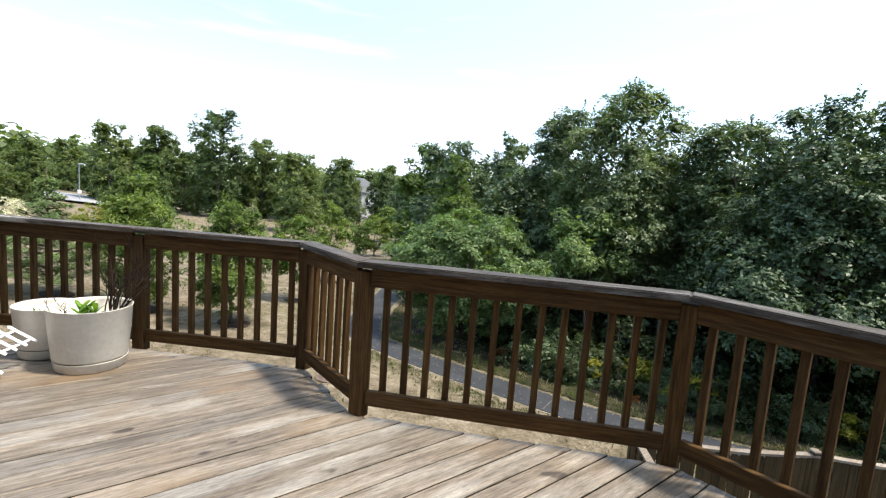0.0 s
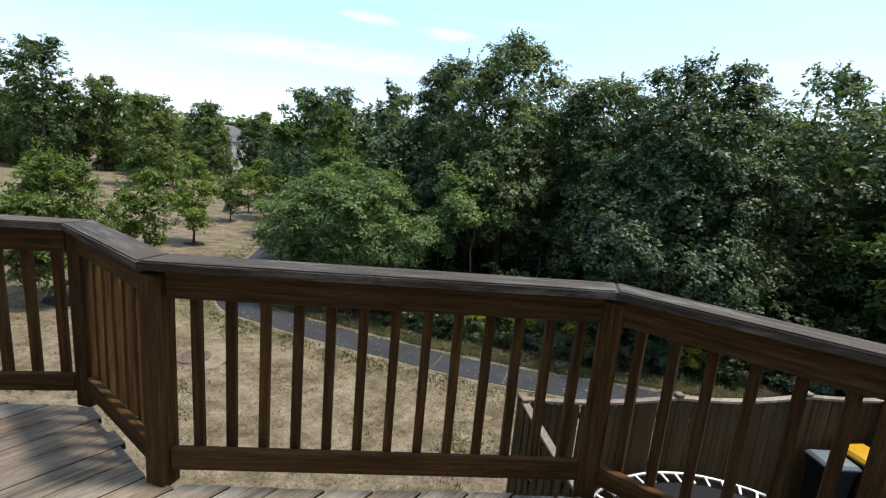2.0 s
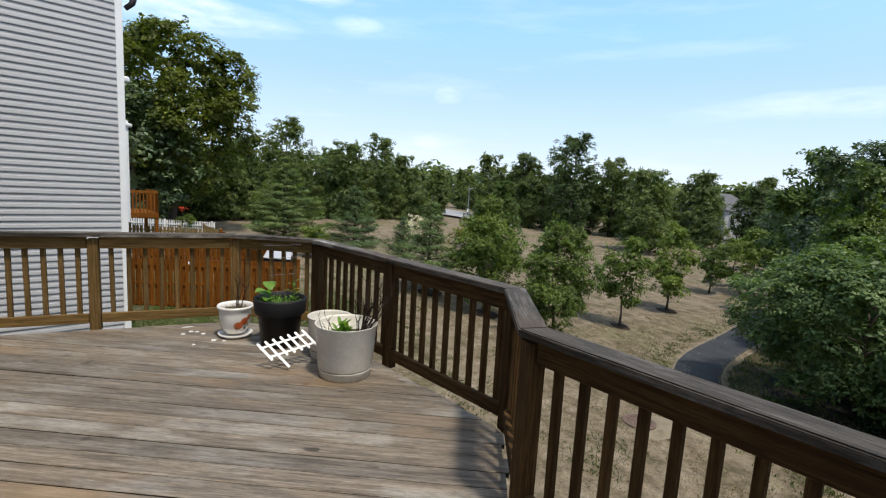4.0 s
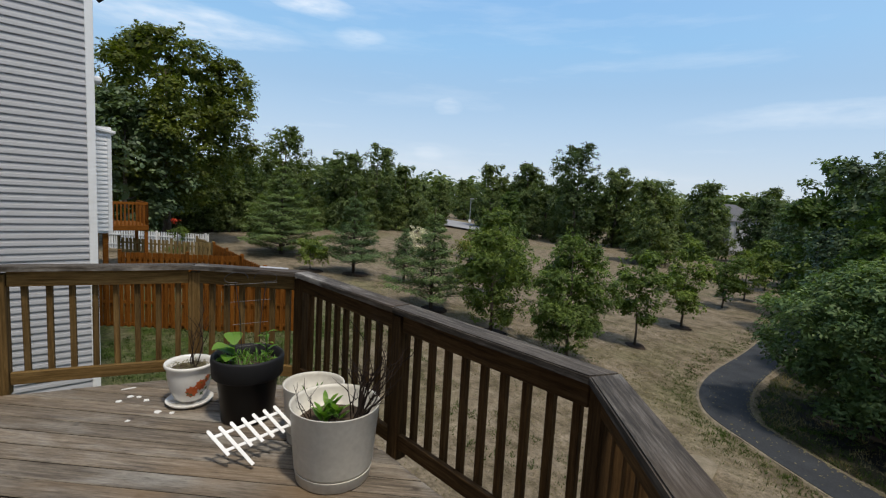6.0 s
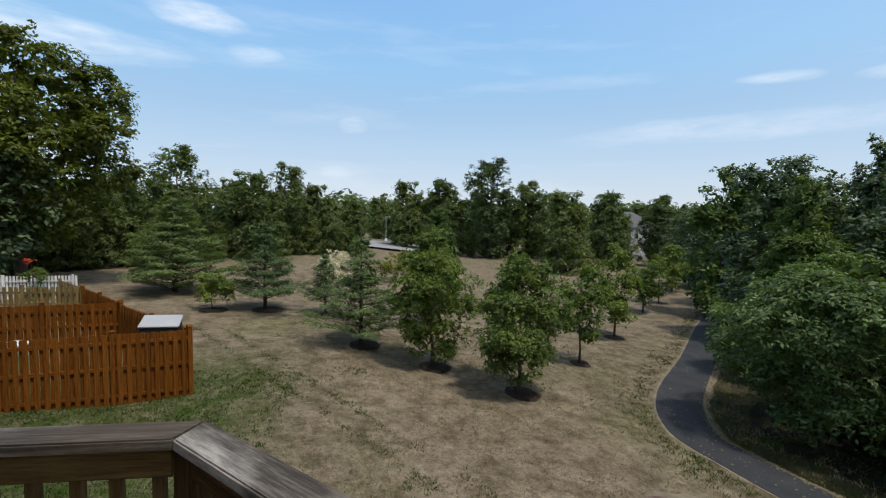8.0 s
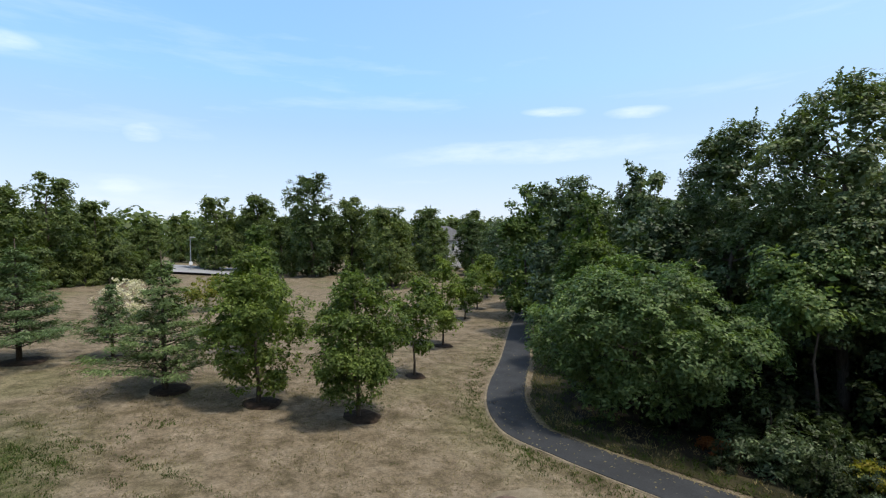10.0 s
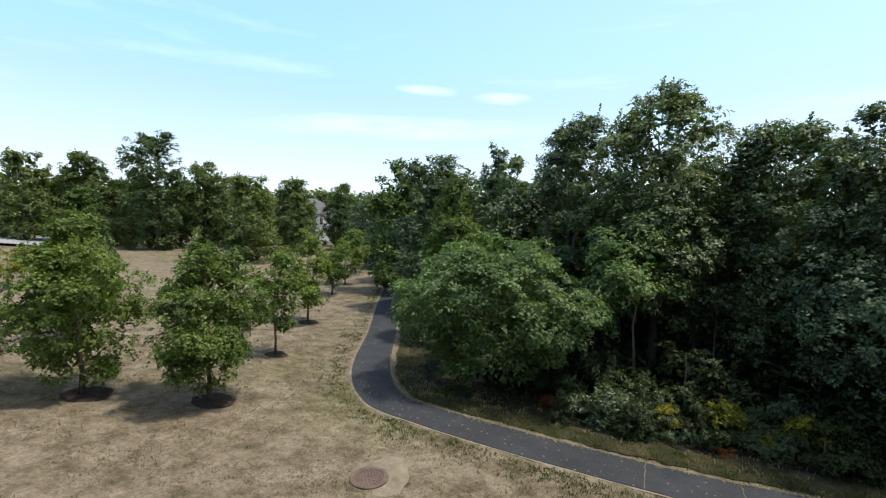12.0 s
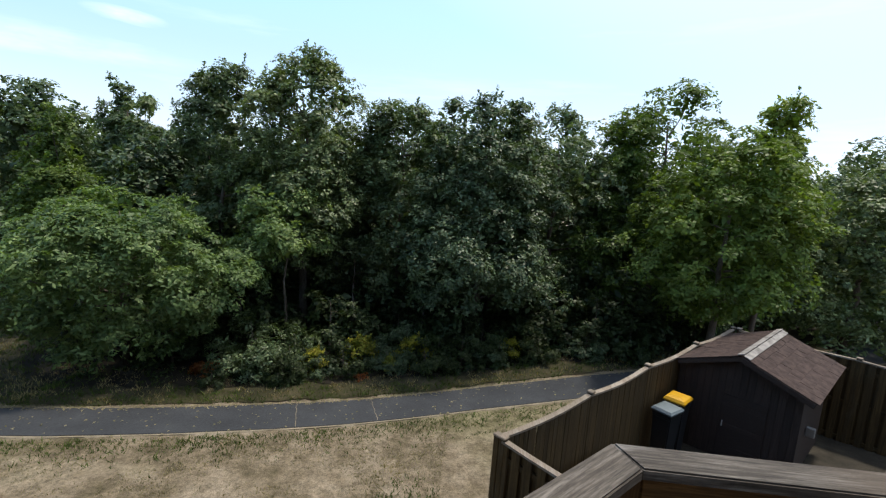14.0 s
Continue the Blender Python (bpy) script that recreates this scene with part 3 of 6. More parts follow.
deck = thing("deck", "raised weathered timber deck with boards laid along its length", "deck", kind="structure")
rng = random.Random(4)
y = -1.70
while y < 4.90:
    y0, y1 = y, min(y + 0.1395, 4.905)
    lift = rng.uniform(-0.0015, 0.0015)
    ends = []
    for side, push in ((deck_left, -1), (deck_right, 1)):
        over = 0.045 + rng.uniform(-0.012, 0.016)
        ends.append([side(min(max(v, -1.70), 4.88)) + push * over for v in (y0, y1)])
    if ends[1][0] - ends[0][0] > 0.08:
        prof = [(-0.030, -0.030), (-0.030, -0.024), (0.0, -0.022), (0.0, -0.005), (0.004, 0.0), (0.5, -0.0015), (0.996, 0.0), (1.0, -0.005), (1.0, -0.022), (1.030, -0.024), (1.030, -0.030)]
        bm = bmesh.new()
        cols = []
        nseg = 6
        sag = rng.uniform(0, 9)
        for k in range(nseg + 1):
            f = k / nseg
            ring = []
            for u, z in prof:
                u2 = 0.03 if u == 0.004 else 0.97 if u == 0.996 else u
                xl = ends[0][0] + (ends[0][1] - ends[0][0]) * u2
                xr = ends[1][0] + (ends[1][1] - ends[1][0]) * u2
                x = xl + (xr - xl) * f
                ring.append(bm.verts.new((x, y0 + (y1 - y0) * u2 + 0.0012 * math.sin(x * 1.3 + sag), z + lift + 0.001 * math.sin(x * 0.9 + sag))))
            cols.append(ring)
        for a, b in zip(cols, cols[1:]):
            for i in range(len(prof)):
                j = (i + 1) % len(prof)
                bm.faces.new((a[i], b[i], b[j], a[j]))
        bm.faces.new(cols[0])
        bm.faces.new(cols[-1][::-1])
        board = part("board", bm, M_DECK, deck)
        # sides and underlap take the dark colour that stands for gap shade
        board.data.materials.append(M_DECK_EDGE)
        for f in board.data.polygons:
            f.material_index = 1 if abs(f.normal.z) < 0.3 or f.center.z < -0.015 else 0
    y += 0.148


def mitre(points, offset):
    """The line moved outwards (to the left of its run when negative)."""
    out = []
    for k, p in enumerate(points):
        p = Vector(p)
        a = (p - Vector(points[k - 1])).normalized() if k else None
        b = (Vector(points[k + 1]) - p).normalized() if k < len(points) - 1 else None
        a, b = a or b, b or a
        na, nb = Vector((-a.y, a.x)), Vector((-b.y, b.x))
        mid = (na + nb).normalized()
        out.append(p + mid * offset / mid.dot(na))
    return out


CAP_OUT, POST_LINE, RAIL_LINE, BAL_LINE, RIM_LINE = mitre(CAP_IN, 0.140), mitre(CAP_IN, 0.078), mitre(CAP_IN, 0.066), mitre(CAP_IN, 0.104), mitre(CAP_IN, 0.018)
CAP_TOP, CAP_THICK = 0.95, 0.036
BALUSTER = box_mesh("baluster", (0.038, 0.036, 0.80), 0.003)
POST = box_mesh("post", (0.089, 0.089, 0.91), 0.005)
LEG = box_mesh("support_post", (0.14, 0.14, 1.0), 0.006)


def plank_between(name, p, q, size, z, mat, parent, label="", bevel=0.004):
    """A timber from p to q: size is its thickness and height, z its underside."""
    p, q = Vector(p), Vector(q)
    d = q - p
    me = box_mesh(name, (d.length, size[0], size[1]), bevel, (0, 0.5, 0))
    return link_mesh(name, me, mat, parent, label, pose(p.x, p.y, z, 0, 0, math.degrees(math.atan2(d.y, d.x))))


for k in range(len(CAP_IN) - 1):
    timber, upright = (M_RAIL_PALE, M_RAIL_PALE_UP) if k < 3 else (M_RAIL, M_RAIL_UP)
    sec = thing("deck_railing", "brown stained timber deck railing with square balusters", "railing", group="deck railing sections")
    a, b = POST_LINE[k], POST_LINE[k + 1]
    d = (b - a).normalized()
    ang = math.degrees(math.atan2(d.y, d.x))
    prev = (POST_LINE[k] - POST_LINE[k - 1]).normalized() if k else d
    bis = math.degrees(math.atan2((d + prev).y, (d + prev).x))
    link_mesh("post", POST, upright, sec, "", pose(a.x, a.y, -0.02 if k else 0.0, 0, 0, bis))
    ra, rb = RAIL_LINE[k] + d * 0.05, RAIL_LINE[k + 1] - d * 0.05
    plank_between("top_rail", ra, rb, (0.038, 0.115), 0.797, timber, sec)
    plank_between("bottom_rail", ra, rb, (0.038, 0.092), 0.062, timber, sec)
    # mitred cap board
    bm = bmesh.new()
    gap = d * 0.0015
    quad = [Vector(CAP_IN[k]) + gap, Vector(CAP_IN[k + 1]) - gap, CAP_OUT[k + 1] - gap, CAP_OUT[k] + gap]
    m = pose(quad[0].x, quad[0].y, CAP_TOP, 0, 0, ang)
    inv = m.inverted()
    low = [bm.verts.new(inv @ Vector((v.x, v.y, CAP_TOP - CAP_THICK))) for v in quad]
    top = [bm.verts.new(inv @ Vector((v.x, v.y, CAP_TOP))) for v in quad]
    bm.faces.new(low[::-1])
    bm.faces.new(top)
    for i in range(4):
        bm.faces.new((low[i], low[(i + 1) % 4], top[(i + 1) % 4], top[i]))
    bmesh.ops.bevel(bm, geom=[e for e in bm.edges if all(v in top for v in e.verts)], offset=0.006, segments=2, affect="EDGES")
    part("cap_board", bm, M_CAP, sec, "grey weathered cap board", m)
    # balusters
    ba, bb = BAL_LINE[k], BAL_LINE[k + 1]
    n = max(2, round((bb - ba).length / 0.134))
    for i in range(1, n):
        p = ba + (bb - ba) * i / n
        link_mesh("baluster", BALUSTER, upright, sec, "", pose(p.x, p.y, 0.105, rng.uniform(-0.3, 0.3), rng.uniform(-0.4, 0.4), ang))
    # rim joist and legs below
    plank_between("rim_joist", RIM_LINE[k], RIM_LINE[k + 1], (0.038, 0.235), -0.268, M_RAIL, deck)
last = POST_LINE[-1]
link_mesh("post", POST, M_RAIL_UP, sec, "", pose(last.x, last.y, 0, 0, 0, 45))
for x, y in ((-2.2, 3.9), (-0.7, 4.5), (1.2, 2.9), (2.3, 0.7)):
    h = -0.27 - ground_z(x, y) + 0.05
    ob = link_mesh("support_post", LEG, M_RAIL_UP, deck, "", pose(x, y, ground_z(x, y) - 0.05) @ Matrix.Diagonal((1, 1, h, 1)))

# ---- trees ----
def leaf_mesh(name, centres, normals, sizes, slim, seed, along=None):
    """Rhombic folded leaves, one island each."""
    r = np.random.default_rng(seed)
    n = len(centres)
    normals = normals / np.linalg.norm(normals, axis=1, keepdims=True)
    t = r.normal(size=(n, 3)) if along is None else along + r.normal(size=(n, 3)) * 0.25
    t -= normals * np.sum(t * normals, axis=1, keepdims=True)
    t /= np.linalg.norm(t, axis=1, keepdims=True) + 1e-9
    s = np.cross(normals, t)
    L, Wd = sizes[:, None] * 0.5, sizes[:, None] * 0.5 * slim
    v = np.stack([centres - t * L, centres + s * Wd + normals * L * 0.18, centres + t * L, centres - s * Wd + normals * L * 0.18], axis=1).reshape(-1, 3)
    me = bpy.data.meshes.new(name)
    me.vertices.add(4 * n)
    me.vertices.foreach_set("co", v.ravel())
    me.loops.add(4 * n)
    me.loops.foreach_set("vertex_index", np.arange(4 * n, dtype=np.int32))
    me.polygons.add(n)
    me.polygons.foreach_set("loop_start", np.arange(0, 4 * n, 4, dtype=np.int32))
    me.polygons.foreach_set("loop_total", np.full(n, 4, dtype=np.int32))
    me.update(calc_edges=True)
    return me


def crown_points(r, bottom, top, radius, shape, clumps, per, clump_r, leaf, sprigs=0.0, flat=0.75, inner=0.3, bough=0.34):
    """Leaf places, facings and sizes for a crown of uneven clumps."""
    ph = r.uniform(0, 6.28, 4)
    C = []
    want, each = clumps, 5
    while len(C) < want:
        u = r.random()
        w = shape(u)
        if r.random() > max(w, 0.12):
            continue
        a = r.uniform(0, 2 * math.pi)
        lump = 1 + (0.14 if bough > 0.3 else 0.07) * math.sin(2 * a + ph[0] + 4 * u) + 0.11 * math.sin(3 * a + ph[1] - 7 * u) + (0.10 if bough > 0.3 else 0.05) * math.sin(11 * u + ph[2] + a)
        rr = radius * w * lump * math.sqrt(r.uniform(inner, 1.0))
        hub = np.array((rr * math.cos(a), rr * math.sin(a), bottom + (top - bottom) * u))
        if len(C) < want * 0.4:
            C.append(hub)
            continue
        # a bough: clumps over its upper, outer side
        wide = min(bough * radius, 0.95) * r.uniform(0.7, 1.2) * (0.4 + 0.6 * w)
        out = np.array((math.cos(a), math.sin(a), 0.35))
        hub = hub - out * wide * 0.5
        for k in range(each):
            d = r.normal(size=3) + out * 0.9 + np.array((0, 0, 0.45))
            d /= np.linalg.norm(d) + 1e-9
            c = hub + d * wide * r.uniform(0.75, 1.0) * np.array((1, 1, 0.55))
            C.append((c[0], c[1], min(max(c[2], bottom), top)))
    C = np.array(C)
    clumps = len(C)
    cr = clump_r * r.uniform(0.6, 1.35, clumps)
    axis = np.array([0, 0, bottom + (top - bottom) * 0.3])
    out = C - axis
    out /= np.linalg.norm(out, axis=1, keepdims=True) + 1e-9
    # rosettes of leaves on the upper, outer skin of each clump
    rings = max(2, per // 8)
    way = r.normal(size=(clumps, rings, 3)) * 0.8 + np.array([0, 0, 0.5]) + out[:, None, :] * 0.75
    way /= np.linalg.norm(way, axis=2, keepdims=True) + 1e-9
    hub = way * (r.uniform(0.45, 1.1, (clumps, rings, 1)) ** 0.6)
    hub[:, :, 2] *= flat
    hub = C[:, None, :] + hub * cr[:, None, None]
    face = way * 0.6 + np.array([0, 0, 0.55]) + r.normal(size=way.shape) * 0.2
    face /= np.linalg.norm(face, axis=2, keepdims=True) + 1e-9
    u0 = np.cross(face, r.normal(size=face.shape))
    u0 /= np.linalg.norm(u0, axis=2, keepdims=True) + 1e-9
    u1 = np.cross(face, u0)
    ang = np.arange(8) * 2.4 + r.uniform(-0.3, 0.3, (clumps, rings, 8))
    ray = u0[:, :, None, :] * np.cos(ang)[..., None] + u1[:, :, None, :] * np.sin(ang)[..., None]
    reach = leaf * r.uniform(0.35, 0.95, (clumps, rings, 8, 1))
    P = (hub[:, :, None, :] + ray * reach + face[:, :, None, :] * reach * 0.25 + r.normal(size=ray.shape) * leaf * 0.3).reshape(-1, 3)
    N = (face[:, :, None, :] + ray * 0.2 + r.normal(size=ray.shape) * 0.28).reshape(-1, 3)
    T = (ray + face[:, :, None, :] * 0.35 + np.array([0, 0, 0.25])).reshape(-1, 3)
    S = leaf * r.uniform(0.75, 1.3, len(P))
    # larger leaves added deep inside to block light and darken the crown's core
    k = clumps * max(3, per // 14)
    pick = r.integers(0, clumps, k)
    Q = C[pick] * np.array([0.72, 0.72, 1.0]) + r.normal(size=(k, 3)) * clump_r * 0.42 - np.array([0, 0, clump_r * 0.25])
    P, N, T, S = np.vstack([P, Q]), np.vstack([N, r.normal(size=(k, 3)) + out[pick] * 0.8]), np.vstack([T, r.normal(size=(k, 3))]), np.concatenate([S, leaf * r.uniform(1.6, 2.6, k)])
    if sprigs:
        tips = C[r.random(clumps) < sprigs]
        tips = tips[tips[:, 2] > bottom + (top - bottom) * 0.4]
        Q, D = [], []
        for c in tips:
            base, lean = c + r.normal(size=3) * clump_r * 0.35, r.normal(size=3) * 0.22
            h = clump_r * r.uniform(0.8, 1.5)
            for i in range(20):
                f = i / 20
                d = r.normal(size=3)
                d[2] = abs(d[2]) * 0.6 + 0.5
                Q.append(base + np.array([lean[0] * f * h, lean[1] * f * h, f * h]) + d * leaf * 0.5 * (1.15 - 0.7 * f))
                D.append(d)
        if Q:
            Q = np.array(Q)
            P, N, T, S = np.vstack([P, Q]), np.vstack([N, r.normal(size=Q.shape) + np.array([0, 0, 0.3])]), np.vstack([T, np.array(D)]), np.concatenate([S, leaf * r.uniform(0.7, 1.2, len(Q))])
    return P, N, T, S, C


def limbs(r, bm, height, trunk_r, centres, fork, count, sides=6):
    pts = [(0, 0, -0.25)] + [(0.05 * height * 0.2 * math.sin(k * 1.7 + r.uniform(0, 1)), 0.05 * height * 0.2 * math.cos(k * 2.1), height * 0.86 * k / 6) for k in range(1, 7)]
    tube(bm, pts, [trunk_r * 1.35] + [trunk_r * (1 - 0.88 * k / 6) for k in range(1, 7)], sides + 2)
    order = r.permutation(len(centres))[:count]
    for i in order:
        c = centres[i]
        z0 = max(fork, min(c[2] - 0.35 * math.hypot(c[0], c[1]), height * 0.8))
        s = Vector((0, 0, z0))
        e = Vector(c)
        m = s.lerp(e, 0.5) + Vector((0, 0, -0.06 * (e - s).length))
        rr = trunk_r * 0.42 * (1 - 0.6 * z0 / height)
        tube(bm, [s, s.lerp(m, 0.5), m, e], [rr, rr * 0.75, rr * 0.5, rr * 0.15], sides - 1)


SHAPES = {
    "oval": lambda u: max(0.0, math.sin(math.pi * (0.10 + 0.86 * u))) ** 0.75,
    "cone": lambda u: 0.30 + 0.70 * min(1, u / 0.25) if u < 0.25 else max(0.06, 1.0 - (u - 0.25) / 0.78) ** 0.8,
    "round": lambda u: max(0.0, 1 - (2 * u - 0.95) ** 2) ** 0.5 if 0 < u < 0.97 else 0.1,
    "egg": lambda u: (0.55 + 1.28 * u if u < 0.35 else 1.0) * max(0.05, 1 - max(0, u - 0.35) ** 1.5 * 1.85) ** 0.8,
    "bush": lambda u: (0.50 + 1.1 * u if u < 0.42 else 0.962) * max(0.05, 1 - max(0, u - 0.42) ** 2 * 2.9) ** 0.6,
    "dome": lambda u: max(0.05, 1 - max(0, u - 0.12) ** 2 * 1.12) ** 0.6,
    "column": lambda u: min(1, 0.75 + u) * max(0.05, 1 - max(0, u - 0.5) ** 2 * 3.4) ** 0.6,
    "tall": lambda u: (0.55 + 0.9 * u if u < 0.4 else 0.91 + 0.09 * math.sin((u - 0.4) * 5)) * max(0.05, 1 - max(0, u - 0.55) ** 2 * 4.3) ** 0.5,
}


def tree(name, label, category, x, y, height, width, shape, leaves, clumps, per, leaf, seed, clear=0.12, clump_r=0.5, trunk_r=0.1, sprigs=0.0, group="", inner=0.3, limb=12, flat=0.75, slim=0.55, rz=0, bough=0.34):
    r = np.random.default_rng(seed)
    if leaf < 0.245:
        leaf, per, clumps, clump_r = leaf * 0.66, int(per * 2.1), max(8, int(clumps * 0.88)), clump_r * 0.92
    ob = thing(name, label, category, x, y, ground_z(x, y), rz, group)
    bottom = height * clear
    P, N, T, S, C = crown_points(r, bottom + clump_r * 0.4, height - clump_r * 0.45, width / 2 - clump_r * 0.3, SHAPES[shape], clumps, per, clump_r, leaf, sprigs, flat, inner, bough)
    bm = bmesh.new()
    limbs(r, bm, height, trunk_r, C, max(bottom, height * 0.1), limb)
    part("trunk", bm, M_BARK, ob, smooth=True)
    link_mesh("crown", leaf_mesh("crown", P, N, S, slim, seed + 1, T), leaves, ob)
    return ob


def conifer(label, x, y, height, width, seed, tiers, droop=0.25, needles=26, group="", needle=0.16, clear=0.06):
    """A pine or spruce: whorls of needled branches on a straight stem."""
    r = np.random.default_rng(seed)
    ob = thing("conifer_tree", label, "conifer", x, y, ground_z(x, y), 0, group)
    bm = bmesh.new()
    tube(bm, [(0, 0, -0.2), (0, 0, height * 0.5), (0, 0, height * 0.98)], [0.022 * height, 0.012 * height, 0.01], 8)
    P, N, S, T = [], [], [], []
    for k in range(tiers):
        f = (k + r.uniform(-0.2, 0.2)) / tiers
        z = height * (clear + (0.93 - clear) * max(f, 0.0))
        reach = width / 2 * (1 - f) ** 0.95 + 0.08
        n = 8 if f < 0.6 else 6
        for i in range(n):
            a = 2 * math.pi * (i + r.uniform(-0.45, 0.45)) / n + k * 0.9
            L = reach * r.uniform(0.55, 1.2)
            way = np.array([math.cos(a), math.sin(a), 0])
            tip = way * L + np.array([0, 0, z + L * (0.50 - droop) * r.uniform(0.5, 1.4) - 0.05])
            s = np.array([0, 0, z + r.uniform(-0.5, 0.5) * height / tiers])
            tube(bm, [s, (s + tip) / 2 + np.array([0, 0, -0.04]), tip], [0.012 + 0.01 * L, 0.012, 0.005], 4)
            side = np.array([-way[1], way[0], 0])
            m = int(needles * 2.1 * (0.5 + L))
            g = np.sqrt(r.uniform(0.03, 1.05, m))
            spread = (r.normal(size=m) * 0.30 * L * (1.15 - g * 0.8))
            p = s + (tip - s) * g[:, None] + side * spread[:, None] * 0.8 + r.normal(size=(m, 3)) * np.array([0.05, 0.05, 0.055]) + np.array([0, 0, 0.05])
            P.append(p)
            N.append(np.tile(np.array([0, 0, 1.0]), (m, 1)) + way * 0.4 + r.normal(size=(m, 3)) * 0.35)
            S.append(needle * 0.85 * r.uniform(0.7, 1.4, m))
            T.append(way + side * np.sign(spread)[:, None] * 0.7 + np.array([0, 0, 0.25]) + r.normal(size=(m, 3)) * 0.25)
    part("trunk", bm, M_BARK, ob, smooth=True)
    link_mesh("crown", leaf_mesh("crown", np.vstack(P), np.vstack(N), np.concatenate(S), 0.26, seed, np.vstack(T)), M_NEEDLE, ob)
    return ob


PARK = "young trees on the lawn"
tree("tree", "bushy young green tree with branches near the ground", "tree", 2.0, 19.6, 5.0, 3.3, "egg", M_LEAF_MID, 230, 56, 0.145, 11, 0.11, 0.42, 0.07, 0.9, PARK, 0.2, bough=0.18)
tree("tree", "young upright green tree on the dry lawn", "tree", 3.0, 26.6, 5.9, 2.7, "cone", M_LEAF_MID, 150, 46, 0.18, 12, 0.12, 0.42, 0.08, 0.3, PARK, 0.2, bough=0.18)
tree("tree", "round young green tree with leaves to the ground", "tree", 4.6, 17.6, 4.45, 3.0, "oval", M_LEAF_MID, 230, 56, 0.14, 13, 0.11, 0.40, 0.07, 0.9, PARK, 0.2, bough=0.18)
tree("tree", "slender young tree with bright leaves and bare stem", "tree", 8.45, 21.7, 4.5, 2.3, "egg", M_LEAF_LIME, 95, 44, 0.17, 14, 0.27, 0.38, 0.05, 0.3, PARK, 0.2)
tree("tree", "slender young tree with bright leaves and mulch ring", "tree", 12.8, 27.1, 5.1, 2.7, "egg", M_LEAF_LIME, 100, 44, 0.19, 15, 0.2, 0.42, 0.06, 0.35, PARK, 0.2)
tree("tree", "small dark green tree far along the path", "tree", 19.0, 34.8, 3.9, 2.6, "round", M_LEAF_MID, 70, 36, 0.22, 16, 0.16, 0.45, 0.06, 0.2, PARK, 0.2)
tree("tree", "small dark green tree far along the path", "tree", 22.8, 38.9, 3.9, 2.8, "oval", M_LEAF_MID, 70, 36, 0.22, 17, 0.16, 0.45, 0.06, 0.2, PARK, 0.2)
tree("tree", "small dark green tree far along the path", "tree", 28.0, 45.0, 4.6, 3.4, "round", M_LEAF_MID, 70, 36, 0.26, 18, 0.12, 0.5, 0.06, 0.2, PARK, 0.2)
conifer("pale green young pine with open branches", -0.6, 21.7, 4.7, 3.9, 21, 13, 0.22, 44, PARK, clear=0.10)
conifer("thin young pine with sparse crown", -2.6, 26.8, 3.3, 2.2, 22, 10, 0.2, 26, PARK, clear=0.2)
conifer("blue green young spruce on the lawn", -5.5, 26.9, 4.75, 3.9, 23, 13, 0.24, 46, PARK, clear=0.13)
conifer("large blue green spruce with layered boughs", -11.3, 30.8, 6.3, 6.0, 24, 14, 0.3, 56, PARK, 0.2)
tree("tree", "small lime green sapling on the lawn", "tree", -7.75, 26.2, 1.8, 1.7, "dome", M_LEAF_LIME, 55, 34, 0.16, 25, 0.28, 0.3, 0.03, 0.1, PARK, 0.2, 8)

# big tree behind the neighbouring yards
tree("tree", "tall sycamore with large leaves behind the yards", "tree", -20.6, 33.0, 13.8, 11.4, "tall", M_LEAF_SYCAMORE, 560, 60, 0.27, 31, 0.16, 0.80, 0.26, 0.25, "", 0.3, 22)
tree("tree", "dark rounded tree behind the neighbouring yards", "tree", -20.5, 29.0, 9.6, 6.5, "round", M_LEAF_DARK, 190, 46, 0.32, 32, 0.08, 0.8, 0.2, 0.15)

# the woods beside the path
WOODS = "trees of the woods"
tree("tree", "tall broad dark green tree above the woods", "tree", 18.5, 10.8, 11.0, 5.3, "tall", M_LEAF_DARK, 480, 56, 0.20, 41, 0.18, 0.55, 0.2, 0.5, WOODS, 0.45, 16)
tree("tree", "dark green tree with narrow twin tops", "tree", 19.2, 14.6, 11.0, 4.0, "tall", M_LEAF_DARK, 320, 52, 0.20, 42, 0.12, 0.5, 0.16, 0.4, WOODS)
tree("tree", "dark green tree crowded among others", "tree", 20.0, 7.1, 9.8, 5.2, "column", M_LEAF_DARK, 400, 54, 0.20, 43, 0.08, 0.55, 0.17, 0.55, WOODS)
tree("tree", "broad dark tree with layered boughs facing the path", "tree", 18.2, 3.6, 9.5, 6.0, "dome", M_LEAF_DARK, 620, 56, 0.19, 44, 0.2, 0.55, 0.18, 0.5, WOODS, 0.35)
for x, y, h, seed in ((23.4, 22.9, 11.0, 45), (22.6, 21.4, 10.6, 145), (21.9, 20.2, 10.2, 245)):
    tree("tree", "pointed narrow tree in the back of the woods", "tree", x, y, h, 2.3, "column", M_LEAF_DARK, 150, 46, 0.22, seed, 0.1, 0.42, 0.13, 0.6, WOODS, 0.2)
tree("tree", "rounded dark green tree beyond the bend", "tree", 21.7, 26.3, 10.2, 5.6, "dome", M_LEAF_DARK, 260, 48, 0.25, 46, 0.08, 0.65, 0.18, 0.4, WOODS)
tree("tree", "bright green tree rising behind the shrub", "tree", 16.8, 19.8, 8.4, 4.3, "cone", M_LEAF_MID, 230, 48, 0.21, 47, 0.05, 0.55, 0.13, 0.35, WOODS)
tree("tree", "yellow green broad tree in full sun", "tree", 21.7, -4.2, 10.8, 6.8, "dome", M_LEAF_LIME, 380, 50, 0.24, 48, 0.10, 0.7, 0.2, 0.3, WOODS)
